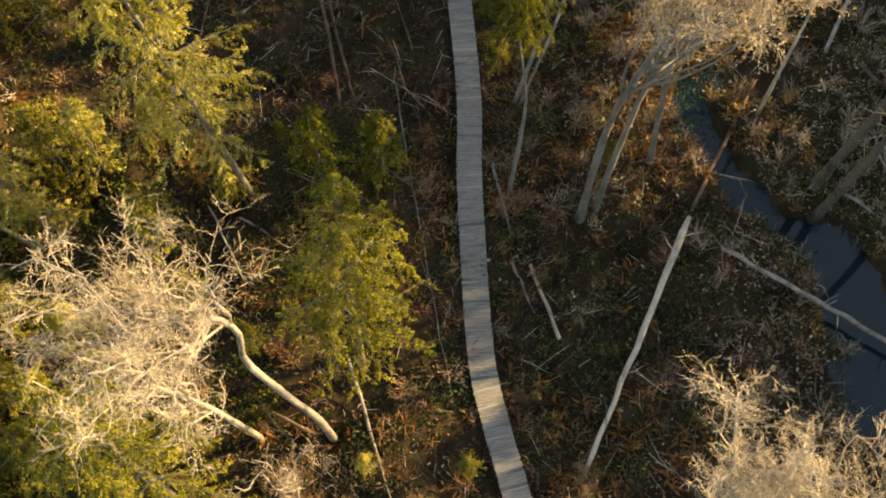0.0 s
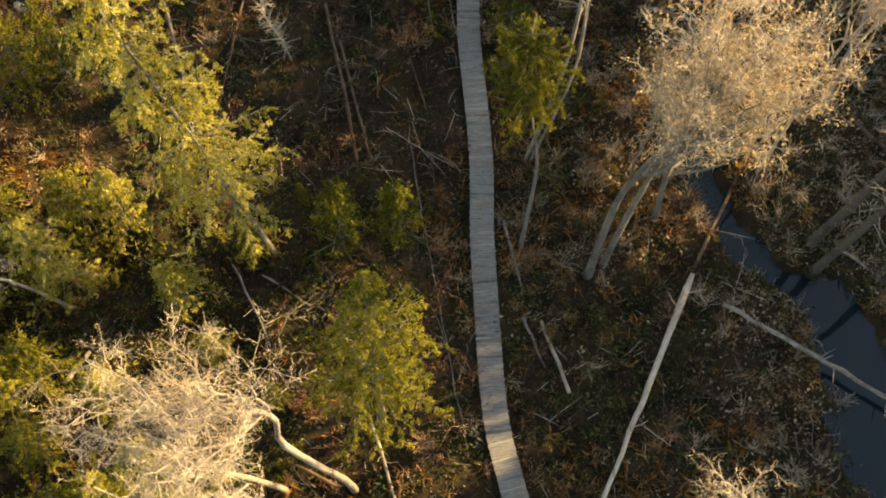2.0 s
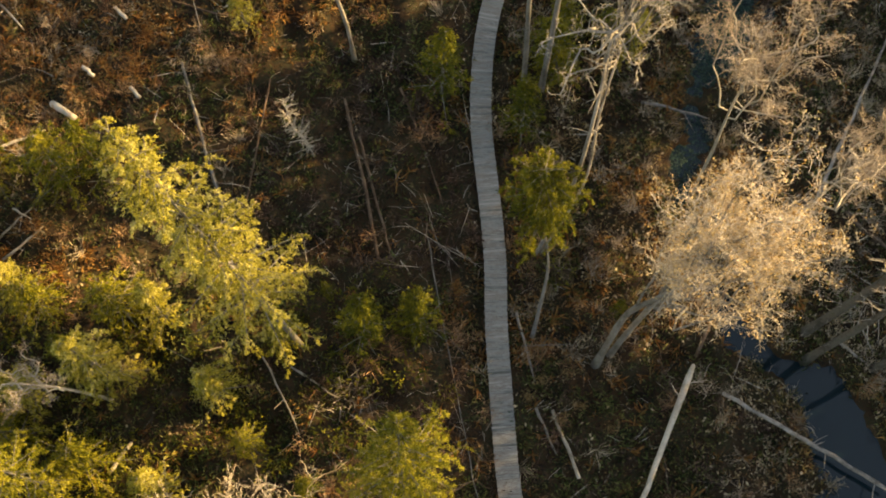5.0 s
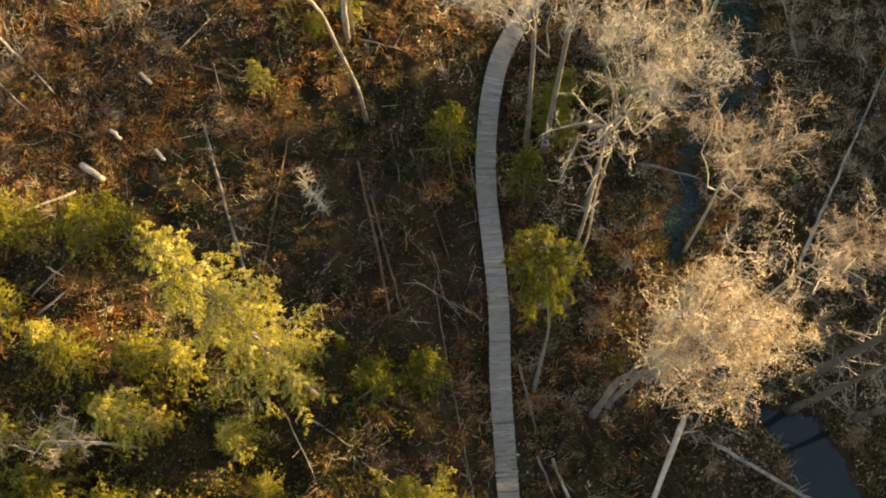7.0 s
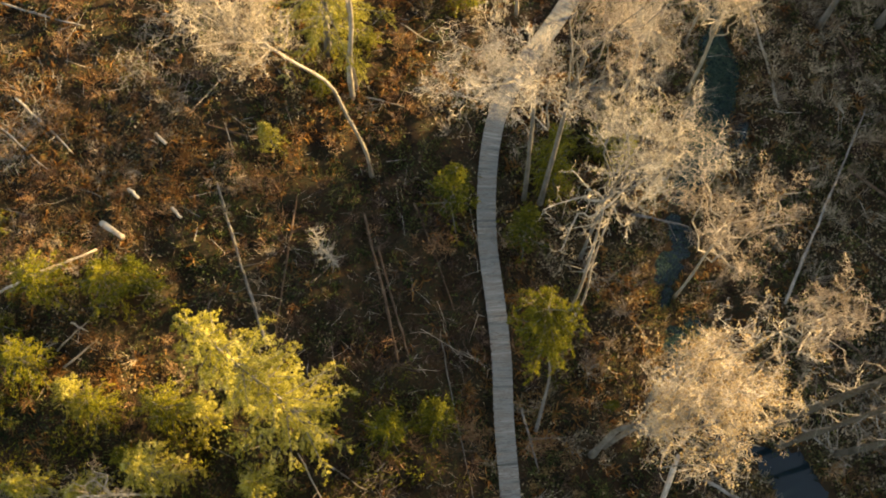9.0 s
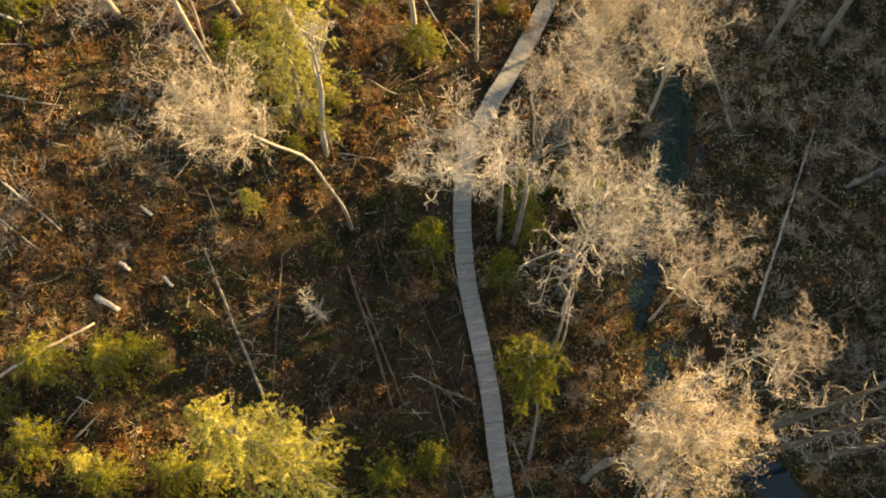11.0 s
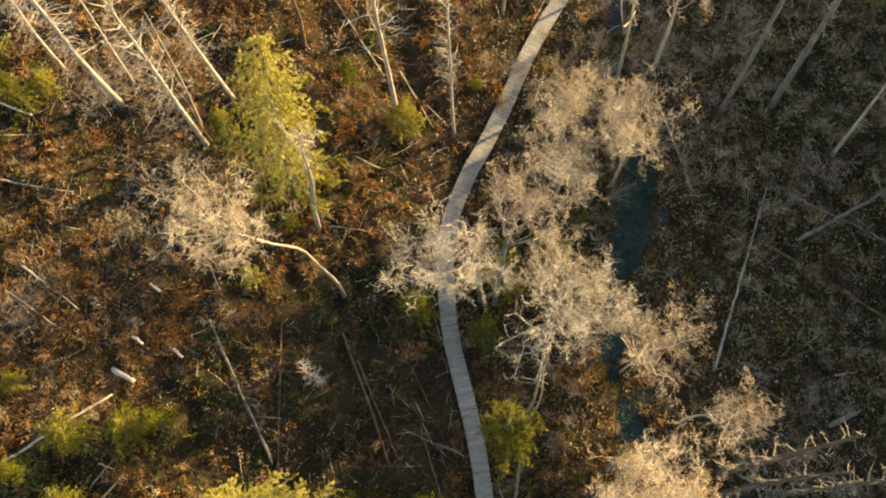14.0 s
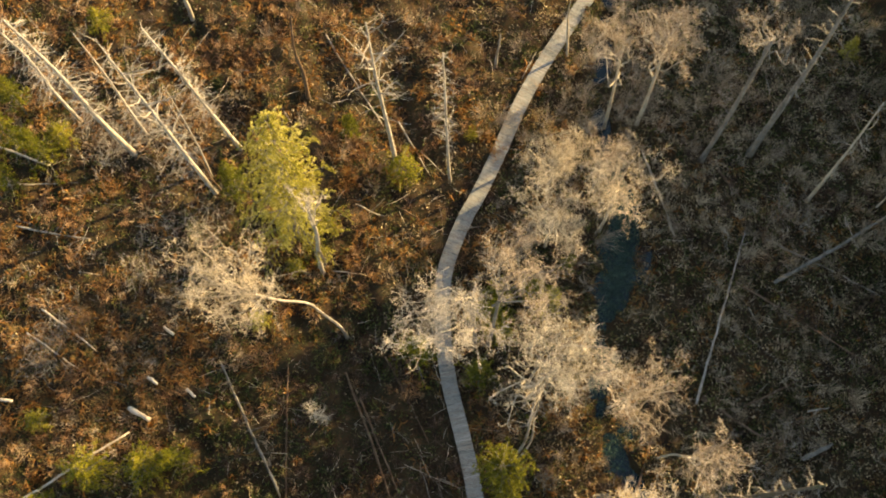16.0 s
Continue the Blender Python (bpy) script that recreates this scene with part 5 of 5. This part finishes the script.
domes("green_thicket", 2600, lambda x, y: 0.7 * soft(x, y, -60, -8, -20, 27) + 0.9 * soft(x, y, -9, -2, 21, 27.5, 1.5) + 0.03 * soft(x, y, 2, 14, 0, 50), 45, M_NEEDLE_DARK, 1.2, 80, "dark green evergreen thicket under the conifers")
domes("yellow_tufts", 260, lambda x, y: np.clip(mottle(x, y, 141, 8) * 4, 0, 1) * np.where((x < -12) & (y > 32), 1.0, 0.15), 44, M_NEEDLE, 0.6, 70, "low yellow-green tufts dotting the swamp floor")


def leafy_shrub(x, y, r0, h, seed, mat, label, stems=22, leaves=420):
    """A low shrub: forking stems and withered leaves."""
    g = np.random.default_rng(seed)
    z = float(ground_height(np.array(x), np.array(y)))
    top = tagged(anchor("shrub", x, y, z), label, "shrub")
    b, lf = Build(), Build()
    a = g.uniform(0, 6.283, stems)
    d = np.c_[np.cos(a) * g.uniform(0.1, r0 / h, stems), np.sin(a) * g.uniform(0.1, r0 / h, stems), np.ones(stems)]
    for v in d:
        ln = h * g.uniform(0.6, 1.05)
        b.tube([(0, 0, -0.05), v * ln * 0.5 + g.normal(0, 0.04, 3), v * ln], [0.016, 0.011, 0.005], 3, caps=False)
    part("stemwork", b, M_REDTWIG, top)["kind"] = "stuff"
    k = g.integers(0, stems, leaves)
    u = g.uniform(0.3, 1.0, leaves)
    p = d[k] * (h * u)[:, None] + g.normal(0, 0.12 * h, (leaves, 3))
    p[:, 2] = np.abs(p[:, 2])
    lf.blades(p, d[k] + g.normal(0, 0.7, (leaves, 3)), g.uniform(0.09, 0.22, leaves), g.uniform(0.03, 0.07, leaves))
    part("foliage", lf, mat, top)


RUST, GOLD, PINK = "russet withered shrub on the swamp floor", "golden-leaved low shrub on the swamp floor", "pale dry seed-headed shrub on the swamp floor"
for k, (x, y, r0, h) in enumerate([(-26.2, 60.0, 1.7, 1.8), (-20.6, 44.2, 1.5, 1.6), (-25.0, 28.6, 1.8, 1.8), (-21.2, 41.9, 1.7, 1.9), (-26.3, 31.2, 1.6, 1.7), (-27.6, 50.6, 1.4, 1.5), (-1.0, 26.9, 0.8, 1.0), (10.9, 26.2, 1.3, 1.3), (-12.3, 55.2, 1.3, 1.4), (-5.5, 56.0, 1.4, 1.4), (8.3, 57.6, 1.2, 1.1)]):
    leafy_shrub(x, y, r0, h, 300 + k, M_FERN, RUST)
for k, (x, y, r0, h) in enumerate([(13.3, 58.4, 2.0, 1.6), (11.0, 56.9, 1.0, 1.1), (6.5, 59.4, 1.0, 1.3), (12.2, 60.2, 1.6, 1.6), (-9.0, 54.6, 0.9, 1.2), (-8.4, 50.9, 0.9, 1.1)]):
    leafy_shrub(x, y, r0, h, 320 + k, M_YLEAF if k in (0, 1, 3) else M_NEEDLE, GOLD)
for k, (x, y, r0, h) in enumerate([(6.1, 20.1, 0.6, 0.9), (7.9, 18.7, 0.5, 0.8), (5.0, 19.4, 0.5, 0.8), (3.1, 20.4, 0.6, 0.9), (17.8, 28.9, 0.8, 1.2), (18.9, 29.6, 0.7, 1.1), (17.0, 30.2, 0.6, 1.0), (3.9, 21.5, 0.5, 0.7), (4.4, 27.0, 0.6, 0.9), (5.6, 22.0, 0.5, 0.8)]):
    leafy_shrub(x, y, r0, h, 340 + k, M_GRASS, PINK, 14, 160)


def brush_pile(x, y, r0, h, seed, n=70):
    """A fallen dead crown: bleached sticks heaped over one another."""
    g = np.random.default_rng(seed)
    top = tagged(anchor("brush_pile", x, y, float(ground_height(np.array(x), np.array(y)))), "heap of bleached dead branches on the swamp floor", "brush")
    b = Build()
    for k in range(n):
        a, q = g.uniform(0, 6.283), g.normal(0, r0 * 0.6, 2)
        d = np.array([math.cos(a), math.sin(a), g.uniform(-0.15, 0.3)]) * g.uniform(0.25, 0.8) * r0
        p = np.array([q[0], q[1], g.uniform(0.05, h)])
        m = p + d * 0.5 + g.normal(0, 0.1, 3)
        b.tube([p, m, p + d], [0.022, 0.015, 0.006], 3, caps=False)
        for z in range(2):
            e = unit(d + g.normal(0, 0.6, 3) * r0) * r0 * g.uniform(0.2, 0.45)
            b.tube([m, m + e], [0.01, 0.004], 3, caps=False)
    part("tangle", b, M_DEAD if seed < 410 else M_STICK, top)["kind"] = "stuff"


for k, (x, y, r0, h) in enumerate([(-21.5, 64.0, 2.4, 1.2), (-24.2, 65.6, 2.4, 1.2), (-20.0, 61.2, 2.0, 1.0), (-26.8, 63.4, 2.0, 1.0), (-18.5, 54.8, 2.2, 0.6), (-22.0, 55.5, 2.0, 0.6), (-21.5, 50.0, 2.2, 0.6), (-24.5, 51.5, 1.8, 0.6), (-31.5, 48.6, 2.2, 0.9), (-33.0, 45.6, 2.0, 0.8), (-7.4, 20.6, 1.5, 0.4), (33.5, 47.5, 2.4, 0.8), (25.5, 25.0, 2.0, 0.8), (28.5, 28.6, 2.0, 0.7)]):
    brush_pile(x, y, r0, h, 400 + k, 120 if k < 4 else 80)
g = np.random.default_rng(50)
i = np.where(g.random(16000) < 0.3, g.integers(40, 56, 16000), g.integers(54, 74, 16000))
q = CREEK[i, :2] + g.normal(0, 1.0, (16000, 2))
b = Build()
b.blades(np.c_[q, np.full(16000, -0.49)], np.c_[g.normal(size=(16000, 2)), g.uniform(0, 0.25, 16000)], g.uniform(0.1, 0.3, 16000), g.uniform(0.04, 0.12, 16000))
stuff("pond_weed", b, M_WEED, "green weed floating in the creek")

# ---- deck boards ----
top, inv, spots_b, meshes, first = build_boardwalk()
for k, m in spots_b[first:first + 300]:
    o = part("plank", meshes[k % 6], M_PLANK, top)
    o.matrix_local = inv @ m
